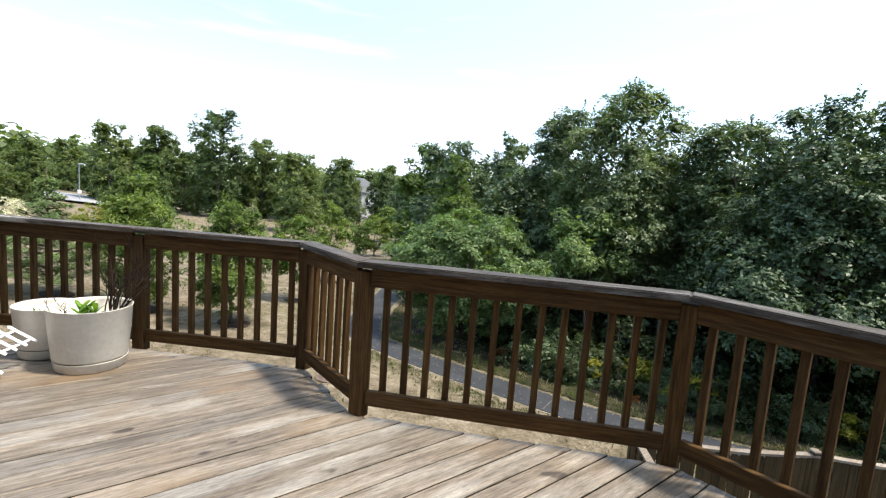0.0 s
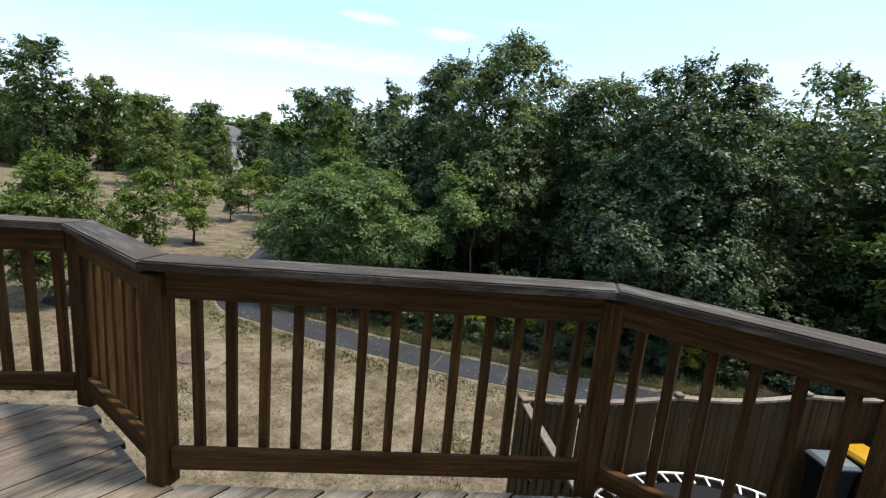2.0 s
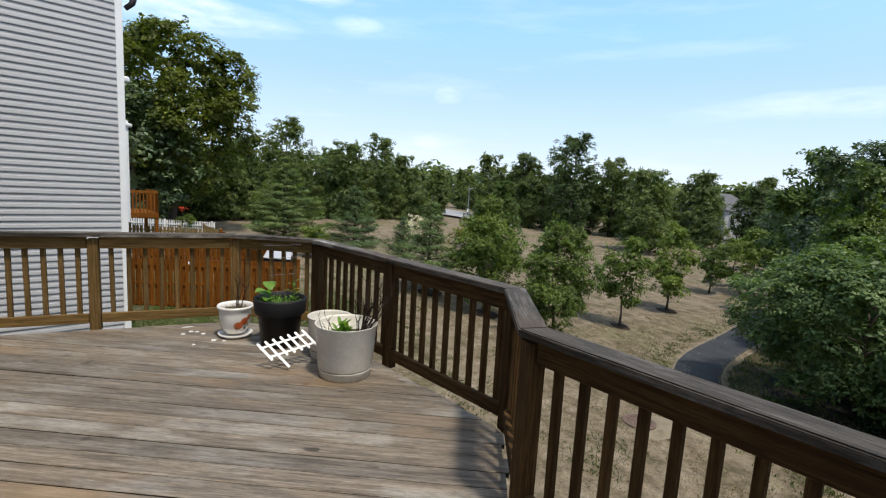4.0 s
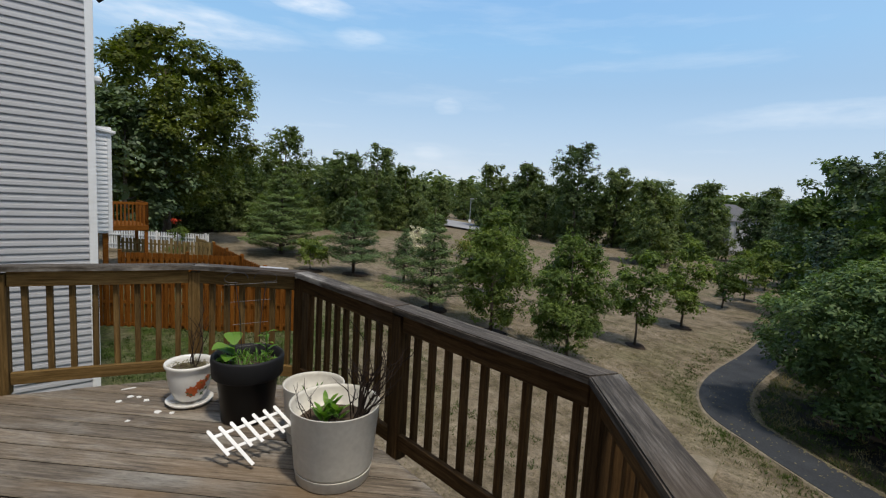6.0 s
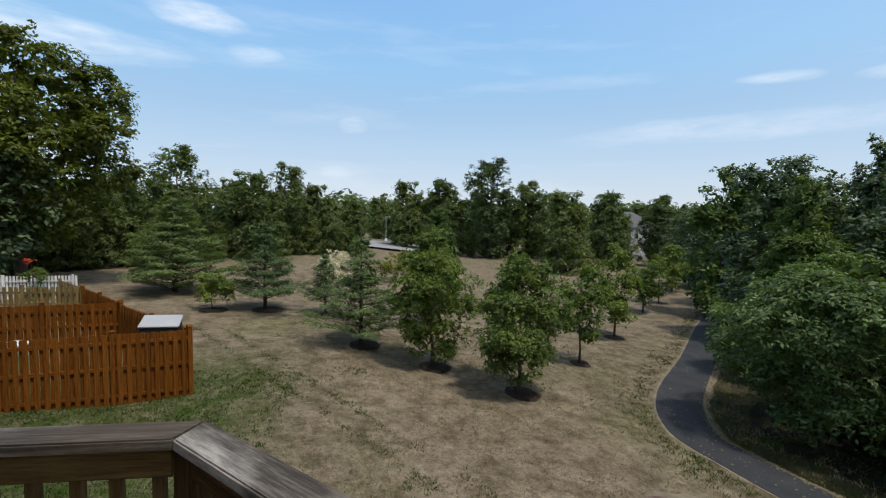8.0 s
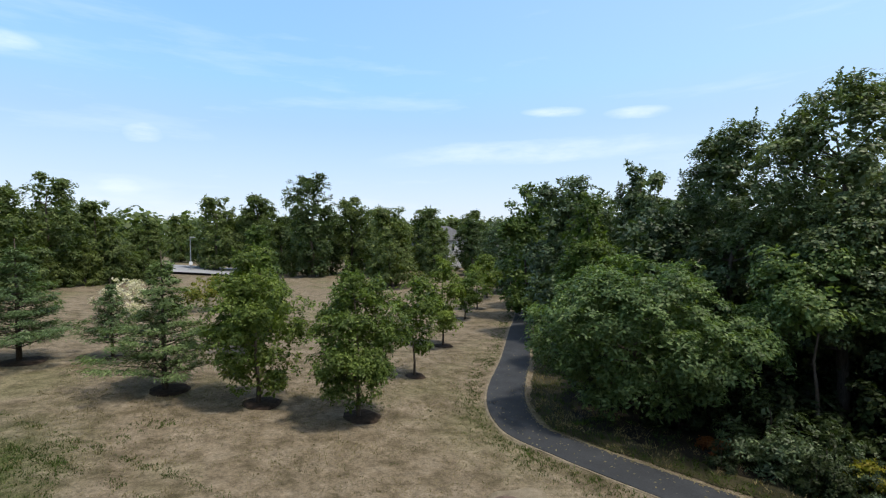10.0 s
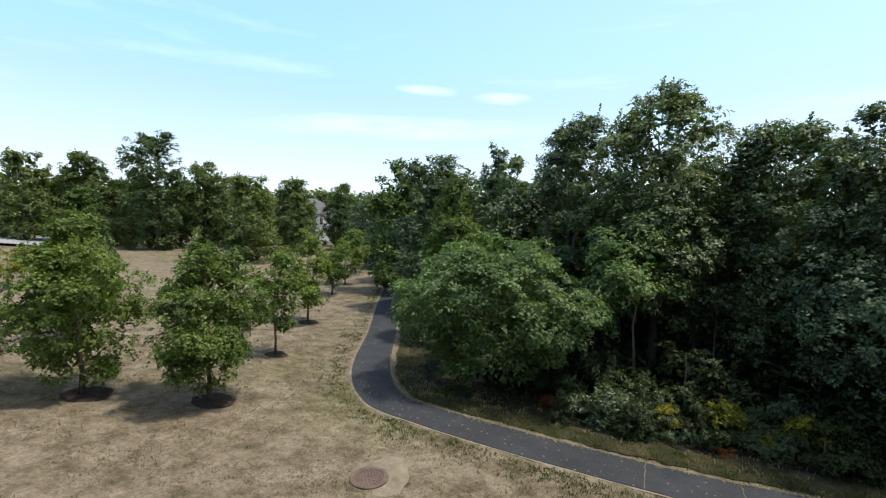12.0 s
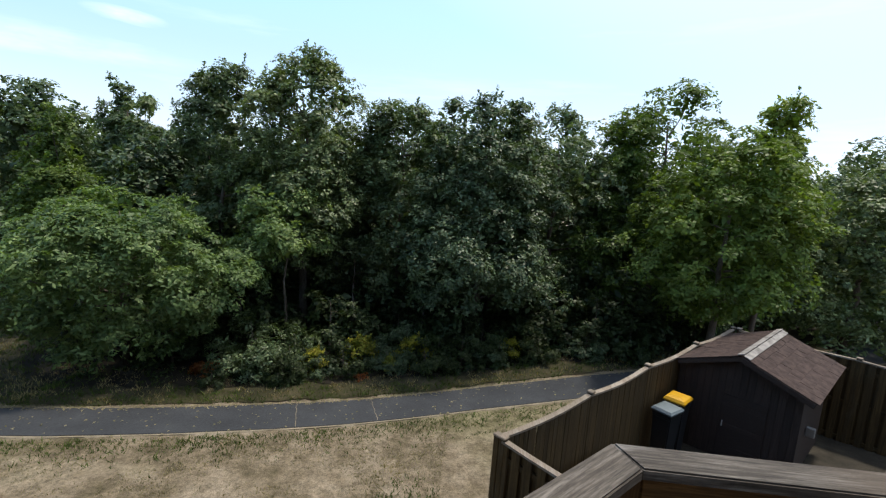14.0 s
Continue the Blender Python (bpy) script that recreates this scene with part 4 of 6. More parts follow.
tree("tree", "light green tree leaning over the fence", "tree", 16.6, -4.7, 8.4, 5.6, "oval", M_LEAF_LIME, 330, 48, 0.22, 49, 0.24, 0.65, 0.15, 0.3, WOODS, 0.3, 14)
tree("tree", "dark tree with pale highlights behind the shed", "tree", 20.8, -12.4, 8.3, 6.5, "dome", M_LEAF_DARK, 300, 48, 0.24, 50, 0.05, 0.6, 0.17, 0.4, WOODS)
tree("tree", "narrow tree top above the sunlit crown", "tree", 17.6, -6.6, 9.6, 2.2, "column", M_LEAF_LIME, 110, 40, 0.22, 51, 0.3, 0.5, 0.12, 0.3, WOODS)
tree("tree", "dark tree between taller neighbours", "tree", 21.4, 0.4, 9.5, 5.4, "column", M_LEAF_DARK, 340, 48, 0.22, 52, 0.05, 0.6, 0.16, 0.5, WOODS)
tree("tree", "distant rounded tree beyond the bend", "tree", 24.1, 33.5, 10.4, 4.4, "dome", M_LEAF_MID, 170, 44, 0.28, 53, 0.06, 0.65, 0.15, 0.4, WOODS)
filler = [
    tree("tree", "dense dark tree deep in the woods", "tree", 24.0, 12.0, 10.0, 6.0, "dome", M_LEAF_DARK, 280, 46, 0.27, 61, 0.03, 0.75, 0.17, 0.4, WOODS),
    tree("tree", "dense green tree deep in the woods", "tree", 24.5, 5.5, 9.4, 6.0, "column", M_LEAF_DARK, 280, 46, 0.27, 62, 0.03, 0.75, 0.17, 0.4, WOODS),
]
for k, (x, y, s) in enumerate([(23.0, 17.6, 0.98), (27.0, 28.5, 1.0), (29.0, 37.0, 0.98), (33.0, 48.0, 0.92), (25.5, -1.5, 0.95), (26.0, -9.0, 0.95), (25.0, -16.0, 0.95), (20.5, 19.0, 0.85), (31.0, 6.0, 0.95), (38.0, 57.0, 0.9), (31.0, -20.0, 1.0), (24.0, -22.0, 1.0), (27.0, 24.0, 0.85), (22.0, 9.4, 0.82), (22.4, 3.0, 0.82), (23.2, -3.6, 0.85), (23.4, -8.2, 0.8), (24.6, 15.4, 0.85), (28.5, 1.5, 0.95), (28.5, 10.0, 0.95), (29.0, -5.5, 0.95), (28.5, -13.0, 0.95)]):
    copy_thing(filler[k % 2], pose(x, y, ground_z(x, y) - 0.1, 0, 0, 71 * k)).scale = (s, s, s)

# shrubs along the edge of the woods
tree("shrub", "large rounded light green shrub beside the path", "shrub", 13.3, 14.4, 5.7, 6.7, "bush", M_LEAF_SUMAC, 330, 64, 0.235, 71, 0.10, 0.62, 0.12, 0.0, "", 0.5, 18, 0.6, 0.40, 0, 0.36)
tree("tree", "small forked tree with a light green umbrella crown", "tree", 16.2, 10.5, 6.1, 3.5, "dome", M_LEAF_SUMAC, 85, 70, 0.19, 72, 0.60, 0.55, 0.07, 0.1, "", 0.25, 9)
UNDER = "undergrowth shrubs at the edge of the woods"
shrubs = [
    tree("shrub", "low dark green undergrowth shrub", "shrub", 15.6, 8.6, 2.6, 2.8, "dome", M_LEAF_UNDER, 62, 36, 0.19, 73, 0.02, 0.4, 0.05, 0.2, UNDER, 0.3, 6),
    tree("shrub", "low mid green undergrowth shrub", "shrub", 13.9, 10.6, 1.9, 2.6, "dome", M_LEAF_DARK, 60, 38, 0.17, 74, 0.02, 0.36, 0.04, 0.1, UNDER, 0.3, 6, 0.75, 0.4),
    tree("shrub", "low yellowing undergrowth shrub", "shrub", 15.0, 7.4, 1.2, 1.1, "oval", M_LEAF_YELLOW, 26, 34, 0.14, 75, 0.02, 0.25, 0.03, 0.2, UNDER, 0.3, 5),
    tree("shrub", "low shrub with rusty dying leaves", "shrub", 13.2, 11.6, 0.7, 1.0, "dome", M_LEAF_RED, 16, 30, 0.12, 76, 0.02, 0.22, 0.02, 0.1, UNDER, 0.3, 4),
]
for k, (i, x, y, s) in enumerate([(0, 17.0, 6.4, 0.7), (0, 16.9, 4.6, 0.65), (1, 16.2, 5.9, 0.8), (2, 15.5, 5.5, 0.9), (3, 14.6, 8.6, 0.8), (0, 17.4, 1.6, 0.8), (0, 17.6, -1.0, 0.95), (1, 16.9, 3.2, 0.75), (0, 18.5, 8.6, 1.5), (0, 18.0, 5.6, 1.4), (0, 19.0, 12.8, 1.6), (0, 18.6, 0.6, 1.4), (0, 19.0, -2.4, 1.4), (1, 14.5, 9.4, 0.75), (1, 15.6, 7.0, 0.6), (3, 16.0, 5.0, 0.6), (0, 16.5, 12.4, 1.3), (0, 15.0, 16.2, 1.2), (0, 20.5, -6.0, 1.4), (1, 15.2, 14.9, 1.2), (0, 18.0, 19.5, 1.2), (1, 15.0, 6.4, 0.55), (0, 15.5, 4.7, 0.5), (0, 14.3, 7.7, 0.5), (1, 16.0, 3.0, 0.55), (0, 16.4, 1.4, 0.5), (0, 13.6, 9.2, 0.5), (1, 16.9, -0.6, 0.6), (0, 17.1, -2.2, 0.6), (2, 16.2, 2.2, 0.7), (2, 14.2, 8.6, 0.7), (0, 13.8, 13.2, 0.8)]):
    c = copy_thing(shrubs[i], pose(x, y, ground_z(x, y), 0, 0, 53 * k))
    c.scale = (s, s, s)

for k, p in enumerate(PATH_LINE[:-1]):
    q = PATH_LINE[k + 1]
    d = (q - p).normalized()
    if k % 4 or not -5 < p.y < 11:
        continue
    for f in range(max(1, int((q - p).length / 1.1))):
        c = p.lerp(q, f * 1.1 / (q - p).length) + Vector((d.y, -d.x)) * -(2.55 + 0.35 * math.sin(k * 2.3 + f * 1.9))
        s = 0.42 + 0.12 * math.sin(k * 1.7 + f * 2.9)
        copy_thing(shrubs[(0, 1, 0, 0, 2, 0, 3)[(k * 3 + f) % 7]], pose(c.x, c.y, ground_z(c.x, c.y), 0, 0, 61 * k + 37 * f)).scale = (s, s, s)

# distant trees round the field
FAR = "distant trees round the field"
far = [
    tree("tree", "distant rounded green tree across the field", "tree", 4.5, 91.0, 12.4, 8.6, "dome", M_LEAF_FAR, 300, 34, 0.40, 81, 0.04, 0.95, 0.3, 0.15, FAR),
    tree("tree", "distant tall airy tree across the field", "tree", 18.1, 81.0, 17.0, 9.0, "tall", M_LEAF_FAR, 290, 34, 0.40, 82, 0.06, 0.9, 0.3, 0.2, FAR),
    tree("tree", "distant pointed green tree across the field", "tree", 11.0, 90.5, 13.8, 7.6, "oval", M_LEAF_FAR, 290, 34, 0.40, 83, 0.05, 0.85, 0.3, 0.2, FAR),
]
FAR_ROWS = [(1, -18.1, 47.7, 0.62), (0, -21.5, 42.0, 0.57), (0, -13.4, 53.6, 0.72), (1, -10.9, 58.2, 0.62), (0, -8.1, 62.8, 0.69), (2, -3.9, 69.2, 0.53), (2, 25.6, 83.4, 1.01), (0, 23.5, 60.8, 0.85), (0, 41.4, 85.6, 0.99), (2, 53.8, 87.8, 0.89), (0, 33.0, 88.0, 0.99), (0, -1.0, 118.0, 0.82), (0, 12.0, 112.0, 0.94), (2, 21.0, 104.0, 0.89), (0, 61.0, 107.0, 0.89), (0, 47.0, 98.0, 0.89), (0, -25.0, 52.0, 0.69), (0, -17.0, 60.0, 0.69), (0, -12.0, 68.0, 0.65), (2, -24.0, 38.0, 0.52), (0, -16.5, 43.5, 0.47), (0, -28.0, 44.0, 0.69), (0, 36.0, 72.0, 0.75), (2, 42.0, 70.0, 0.7), (0, 48.0, 76.0, 0.75), (0, -30.0, 36.0, 0.69), (0, -6.0, 80.0, 0.47), (0, 29.0, 76.0, 0.7), (0, 15.0, 92.0, 0.85)]
for k in range(15):
    FAR_ROWS.append((0, -24.5 + 1.45 * k, 37.0 + 2.15 * k + 0.8 * math.sin(k * 2.1), 0.34 + 0.05 * math.sin(k * 1.7)))
for k in range(13):
    FAR_ROWS.append((2 if k % 3 else 0, 8.0 + 3.6 * k, 82.5 + 0.3 * k + math.sin(k * 1.9), 0.42 + 0.06 * math.sin(k * 2.3)))
for k, (i, x, y, s) in enumerate(FAR_ROWS):
    c = copy_thing(far[i], pose(x, y, ground_z(x, y) - 0.2, 0, 0, 97 * k))
    c.scale = (s, s, s)

# the far woods that close the view
r = np.random.default_rng(5)
P, N, S = [], [], []
for k in range(230):
    a = radians(-75 + 200 * k / 230)
    D = 150 + 30 * r.random()
    x, y = D * math.sin(a), D * math.cos(a)
    h, w = r.uniform(10, 14), r.uniform(7, 11)
    n = 150
    d = r.normal(size=(n, 3))
    d /= np.linalg.norm(d, axis=1, keepdims=True)
    P.append(np.array([x, y, ground_z(x, y) + h * 0.5]) + d * np.array([w / 2, w / 2, h / 2]) * r.uniform(0.8, 1.05, (n, 1)))
    N.append(d + r.normal(size=(n, 3)) * 0.4 + np.array([0, 0, 0.4]))
    S.append(r.uniform(1.4, 2.8, n))
tagged(link_mesh("far_woods", leaf_mesh("far_woods", np.vstack(P), np.vstack(N), np.concatenate(S), 0.7, 3), M_LEAF_FAR), "hazy line of distant woods", "woods", kind="stuff")

# mulch rings under the lawn trees
for x, y, rad in ((4.6, 17.6, 0.7), (2.0, 19.6, 0.7), (8.45, 21.7, 0.5), (12.8, 27.1, 0.6), (-0.6, 21.7, 0.75), (-5.5, 26.9, 0.85), (-7.75, 26.2, 0.7), (-2.6, 26.8, 0.5), (3.0, 26.6, 0.5)):
    bm = lathe([(0, 0.07), (rad * 0.5, 0.06), (rad * 0.85, 0.035), (rad, -0.03)], 20)
    for v in bm.verts:
        k = 1 + 0.14 * noise.noise((v.co.x * 3 + x, v.co.y * 3 + y, 0))
        v.co.x *= k
        v.co.y *= k
    ob = part("mulch_bed", bm, M_MULCH)
    ob.matrix_world = pose(x, y, ground_z(x, y))
    tagged(ob, "dark mulch ring round a young tree", "mulch", "mulch rings", "stuff")

# ---- houses ----
LAP = 0.132


def lap_mesh(name, length):
    """One lapped siding board along x, facing -y, its lower edge proud."""
    bm = bmesh.new()
    prof = [(0.0, 0.004), (-0.024, 0.0), (-0.025, 0.010), (-0.017, 0.062), (-0.013, 0.068), (-0.001, LAP + 0.002), (0.0, LAP + 0.004)]
    a = [bm.verts.new((0, y, z)) for y, z in prof]
    b = [bm.verts.new((length, y, z)) for y, z in prof]
    for i in range(len(prof)):
        j = (i + 1) % len(prof)
        bm.faces.new((a[i], b[i], b[j], a[j]))
    bm.faces.new(a)
    bm.faces.new(b[::-1])
    bmesh.ops.recalc_face_normals(bm, faces=bm.faces)
    me = bpy.data.meshes.new(name)
    bm.to_mesh(me)
    bm.free()
    return me


nb = thing("house", "neighbouring house with pale grey lapped siding", "house", -6.06, 9.64, -2.62, 45)
link_mesh("wall", box_mesh("wall", (9.5, 7.6, 11.2), 0, (1, 0, 0)), M_SIDING, nb, "", pose(-0.02, 0.0, 0))
board = lap_mesh("siding_board", 9.3)
for k in range(83):
    link_mesh("siding_board", board, M_SIDING, nb, "", pose(-9.42, -0.003, 0.08 + LAP * k))
link_mesh("corner_trim", box_mesh("corner_trim", (0.13, 0.14, 11.1), 0.008), M_TRIM, nb, "white corner trim", pose(-0.055, 0.035, 0.0))
link_mesh("base_trim", box_mesh("base_trim", (9.4, 0.03, 0.075), 0.004, (1, 0.5, 0)), M_TRIM, nb, "white base trim", pose(-0.13, -0.02, 0.0))
link_mesh("foundation", box_mesh("foundation", (9.3, 7.4, 1.4), 0, (1, 0, 1)), M_CONCRETE, nb, "concrete foundation", pose(-0.1, 0.06, 0.0))
roof = link_mesh("roof", box_mesh("roof", (10.2, 8.2, 0.3), 0.02, (0.96, 0.04, 0)), M_ROOF, nb, "grey shingle roof", pose(0, 0, 11.2))
bm = bmesh.new()
tube(bm, [(0.10, 0.25, 7.5), (0.22, 0.25, 7.62), (0.30, 0.25, 7.95)], [0.05, 0.06, 0.07], 8)
part("downpipe", bm, M_WIRE, nb, "dark metal downpipe bend", smooth=True)
link_mesh("vent_hood", box_mesh("vent_hood", (0.16, 0.3, 0.12), 0.03, (0, 0.5, 0.5)), M_TRIM, nb, "white vent hood", pose(0.0, 0.5, 6.1))
bay = link_mesh("bay", box_mesh("bay", (0.97, 3.1, 3.26), 0, (0, 0, 0)), M_SIDING_WHITE, nb, "white sided bay that juts out", pose(-0.005, 6.9, 2.56))
bb = lap_mesh("bay_board", 0.86)
for k in range(23):
    link_mesh("siding_board", bb, M_SIDING_WHITE, bay, "", pose(0.02, -0.003, 0.06 + LAP * k))
link_mesh("corner_trim", box_mesh("corner_trim", (0.11, 0.11, 3.24), 0.006), M_TRIM, bay, "", pose(0.935, 0.03, 0.0))
link_mesh("bay_roof", box_mesh("bay_roof", (1.12, 3.3, 0.10), 0.02, (0, 0, 0)), M_TRIM, bay, "", pose(-0.02, -0.1, 3.22, 0, 9, 0))
for yy in (6.95, 9.8):
    link_mesh("prop", box_mesh("prop", (0.14, 0.14, 3.0), 0.006), M_FENCE, nb, "brown timber prop", pose(0.8, yy + 0.1, -0.44))

# the house behind the deck
own = thing("house", "pale sided house that the deck is fixed to", "house", 0, 0, 0, 0)
link_mesh("wall", box_mesh("wall", (14.0, 6.0, 9.6), 0, (0.62, 1, 0)), M_SIDING, own, "", pose(WALL / 2 - 0.0, WALL / 2, -4.2, 0, 0, -45))
link_mesh("roof", box_mesh("roof", (14.8, 6.6, 0.3), 0.02, (0.62, 0.96, 0)), M_ROOF, own, "", pose(WALL / 2, WALL / 2, 5.42, 0, 0, -45))

# deck of a house further along the row
fd = thing("balcony_deck", "brown timber deck on a house farther along", "deck", -15.1, 21.9, -0.42, 45)
link_mesh("platform", box_mesh("platform", (2.2, 3.0, 0.24), 0.01, (1, 0, 1)), M_FENCE, fd, "", pose(0.9, -0.6, 0.0))
for a, b in (((0.86, -0.56), (0.86, 2.3)), ((0.86, -0.56), (-1.2, -0.56))):
    plank_between("rail", a, b, (0.05, 0.12), 0.95, M_FENCE, fd)
    n = 14
    for i in range(n + 1):
        link_mesh("baluster", BALUSTER, M_FENCE, fd, "", pose(a[0] + (b[0] - a[0]) * i / n, a[1] + (b[1] - a[1]) * i / n, 0.0) @ Matrix.Diagonal((1.6, 1.6, 1.2, 1)))
for x, y in ((0.8, -0.5), (0.8, 2.2)):
    link_mesh("leg", box_mesh("leg", (0.14, 0.14, 2.6), 0.005, (0.5, 0.5, 1)), M_FENCE, fd, "", pose(x, y, -0.2))


# ---- fences ----
def picket_mesh(name, w, t, h, dog=0.02):
    bm = bmesh.new()
    pts = [(-w / 2, 0), (w / 2, 0), (w / 2, h - dog), (w / 2 - dog, h), (-w / 2 + dog, h), (-w / 2, h - dog)]
    a = [bm.verts.new((x, -t / 2, z)) for x, z in pts]
    b = [bm.verts.new((x, t / 2, z)) for x, z in pts]
    bm.faces.new(a)
    bm.faces.new(b[::-1])
    for i in range(6):
        j = (i + 1) % 6
        bm.faces.new((a[i], b[i], b[j], a[j]))
    bmesh.ops.recalc_face_normals(bm, faces=bm.faces)
    me = bpy.data.meshes.new(name)
    bm.to_mesh(me)
    bm.free()
    return me


UPRIGHT = {M_FENCE.name: M_FENCE_UP, M_FENCE_OLIVE.name: M_FENCE_OLIVE_UP, M_FENCE_FAR.name: M_FENCE_FAR_UP}
PICKET_BROWN = picket_mesh("picket", 0.088, 0.018, 1.0, 0.012)


def fence(points, height, mat, label, pitch=0.098, both=True, top_cap=None, sag=0.0, tall_posts=0.06, wide=1.0):
    """A board fence on a line of (x, y, top z); boards stand on alternate sides of the rails."""
    ob = thing("fence", label, "fence", points[0][0], points[0][1], points[0][2] - height)
    inv = ob.matrix_world.inverted()
    pr = random.Random(len(points) * 7 + int(points[0][0] * 10))
    for p, q in zip(points, points[1:]):
        p, q = Vector(p), Vector(q)
        d = q - p
        flat = Vector((d.x, d.y, 0))
        ang = math.degrees(math.atan2(d.y, d.x))
        n = max(1, int(flat.length / pitch))
        side = Vector((-d.y, d.x, 0)).normalized()
        for i in range(n):
            c = p + d * (i + 0.5) / n
            dip = sag * math.sin(math.pi * (i + 0.5) / n)
            off = (0.032 if i % 2 else -0.032) if both else -0.03
            o = c + side * off
            m = inv @ pose(o.x, o.y, o.z - height - dip + pr.uniform(-0.012, 0.012), 0, pr.uniform(-0.5, 0.5), ang)
            link_mesh("picket", PICKET_BROWN, UPRIGHT[mat.name], ob, "", m @ Matrix.Diagonal((wide, 1, height, 1)))
        for dz in (0.25, height * 0.52, height - 0.22):
            m = inv @ pose(p.x, p.y, p.z - height + dz - sag * 0.6, 0, -math.degrees(math.atan2(d.z, flat.length)), ang)
            link_mesh("rail", box_mesh("rail", (d.length, 0.038, 0.085), 0.003, (0, 0.5, 0.5)), mat, ob, "", m)
        if top_cap:
            steps = 8
            bm = bmesh.new()
            rows = []
            for k in range(steps + 1):
                c = inv @ (p + d * k / steps - Vector((0, 0, sag * math.sin(math.pi * k / steps))))
                s2 = (inv.to_3x3() @ side) * 0.052
                rows.append([bm.verts.new(c + s2 + Vector((0, 0, 0.005))), bm.verts.new(c + s2 + Vector((0, 0, 0.042))), bm.verts.new(c - s2 + Vector((0, 0, 0.042))), bm.verts.new(c - s2 + Vector((0, 0, 0.005)))])
            for a, b in zip(rows, rows[1:]):
                for i in range(4):
                    bm.faces.new((a[i], a[(i + 1) % 4], b[(i + 1) % 4], b[i]))
            bm.faces.new(rows[0])
            bm.faces.new(rows[-1][::-1])
            part("top_cap", bm, top_cap, ob, "grey weathered top board")
    for p in points:
        link_mesh("post", box_mesh("post", (0.1, 0.1, height + tall_posts + 0.15), 0.006), UPRIGHT[mat.name], ob, "", inv @ pose(p[0], p[1], p[2] - height - 0.15, 0, 0, ang))
        link_mesh("post_cap", box_mesh("post_cap", (0.125, 0.125, 0.04), 0.012), top_cap or mat, ob, "", inv @ pose(p[0], p[1], p[2] + tall_posts, 0, 0, ang))
    return ob


ORANGE = "orange brown stained board fence round a neighbouring yard"
fence([(-4.78, 16.18, -1.33), (-6.44, 15.72, -1.33), (-8.67, 15.22, -1.33), (-11.05, 14.62, -1.28)], 1.82, M_FENCE, ORANGE, 0.098, True, None, 0.0, 0.06, 1.22)
fence([(-4.86, 16.30, -1.33), (-6.55, 17.95, -1.32), (-8.28, 19.66, -1.28)], 1.78, M_FENCE, ORANGE, 0.098, True, None, 0.0, 0.06, 1.22)
fence([(-8.35, 19.74, -1.23), (-10.48, 19.42, -1.24), (-12.95, 18.90, -1.24)], 1.5, M_FENCE, ORANGE, 0.098, True, None, 0.0, 0.06, 1.22)
fence([(-8.39, 19.86, -1.26), (-9.94, 21.50, -1.24), (-11.42, 23.04, -1.22)], 1.5, M_FENCE, ORANGE, 0.105, True, None, 0.0, 0.06, 1.22)
fence([(-11.49, 23.10, -1.19), (-13.67, 23.18, -1.20), (-16.43, 23.25, -1.21)], 1.4, M_FENCE_FAR, "weathered brown board fence of a farther yard", 0.105)
fence([(-11.55, 23.20, -1.21), (-13.72, 25.40, -1.23)], 1.4, M_FENCE_FAR, "weathered brown board fence of a farther yard", 0.105)
PICKET_WHITE = picket_mesh("white_picket", 0.085, 0.02, 1.05, 0.03)
wf = thing("fence", "white picket fence beyond the brown yards", "fence", -13.8, 26.6, -2.2, 186)
for i in range(42):
    link_mesh("picket", PICKET_WHITE, M_WHITEWOOD_UP, wf, "", pose(0.135 * i, 0, 0.0))
for z in (0.25, 0.8):
    link_mesh("rail", box_mesh("rail", (5.7, 0.03, 0.07), 0.003, (0, 0.5, 0.5)), M_WHITEWOOD, wf, "", pose(0, 0.03, z))
for i in range(3):
    link_mesh("post", box_mesh("post", (0.09, 0.09, 1.75), 0.005), M_WHITEWOOD, wf, "", pose(0.1 + 2.7 * i, 0.07, -0.65))

YARD = "brown weathered board fence with a sagging grey top board"
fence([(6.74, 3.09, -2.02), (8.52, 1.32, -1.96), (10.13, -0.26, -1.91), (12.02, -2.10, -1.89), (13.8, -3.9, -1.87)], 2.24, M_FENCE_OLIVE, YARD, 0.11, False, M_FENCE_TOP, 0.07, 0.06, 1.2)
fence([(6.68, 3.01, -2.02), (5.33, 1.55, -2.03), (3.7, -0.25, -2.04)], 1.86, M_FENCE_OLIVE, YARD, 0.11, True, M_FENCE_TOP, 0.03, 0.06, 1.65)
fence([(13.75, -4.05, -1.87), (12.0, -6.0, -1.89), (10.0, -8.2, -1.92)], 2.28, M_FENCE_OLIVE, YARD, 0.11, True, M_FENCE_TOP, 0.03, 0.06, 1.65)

# ---- shed, bins, trampoline in the yard ----
# soil sheet added over the lawn, its dark colour standing for yard shade
M_YARD = ground_mix("shade_darkened_yard_soil", [(0.3, (0.018, 0.016, 0.012)), (0.5, (0.036, 0.031, 0.023)), (0.7, (0.062, 0.052, 0.038))], 1.4)
bm = bmesh.new()
rows = []
for j in range(15):
    rows.append([bm.verts.new((x, y, ground_z(x, y) + 0.03 + 0.012 * noise.noise((x * 2, y * 2, 1)))) for x, y in ((6.6 + 0.507 * i - 0.40 * j, 2.9 - 0.504 * i - 0.44 * j) for i in range(15))])
for a, b in zip(rows, rows[1:]):
    for i in range(14):
        bm.faces.new((a[i], b[i], b[i + 1], a[i + 1]))
tagged(part("yard_ground", bm, M_YARD, smooth=True), "soil of the fenced yard with shade in its dark colour", "yard ground", kind="structure")
sx, sy = 10.24, -2.30
sz = ground_z(sx, sy)
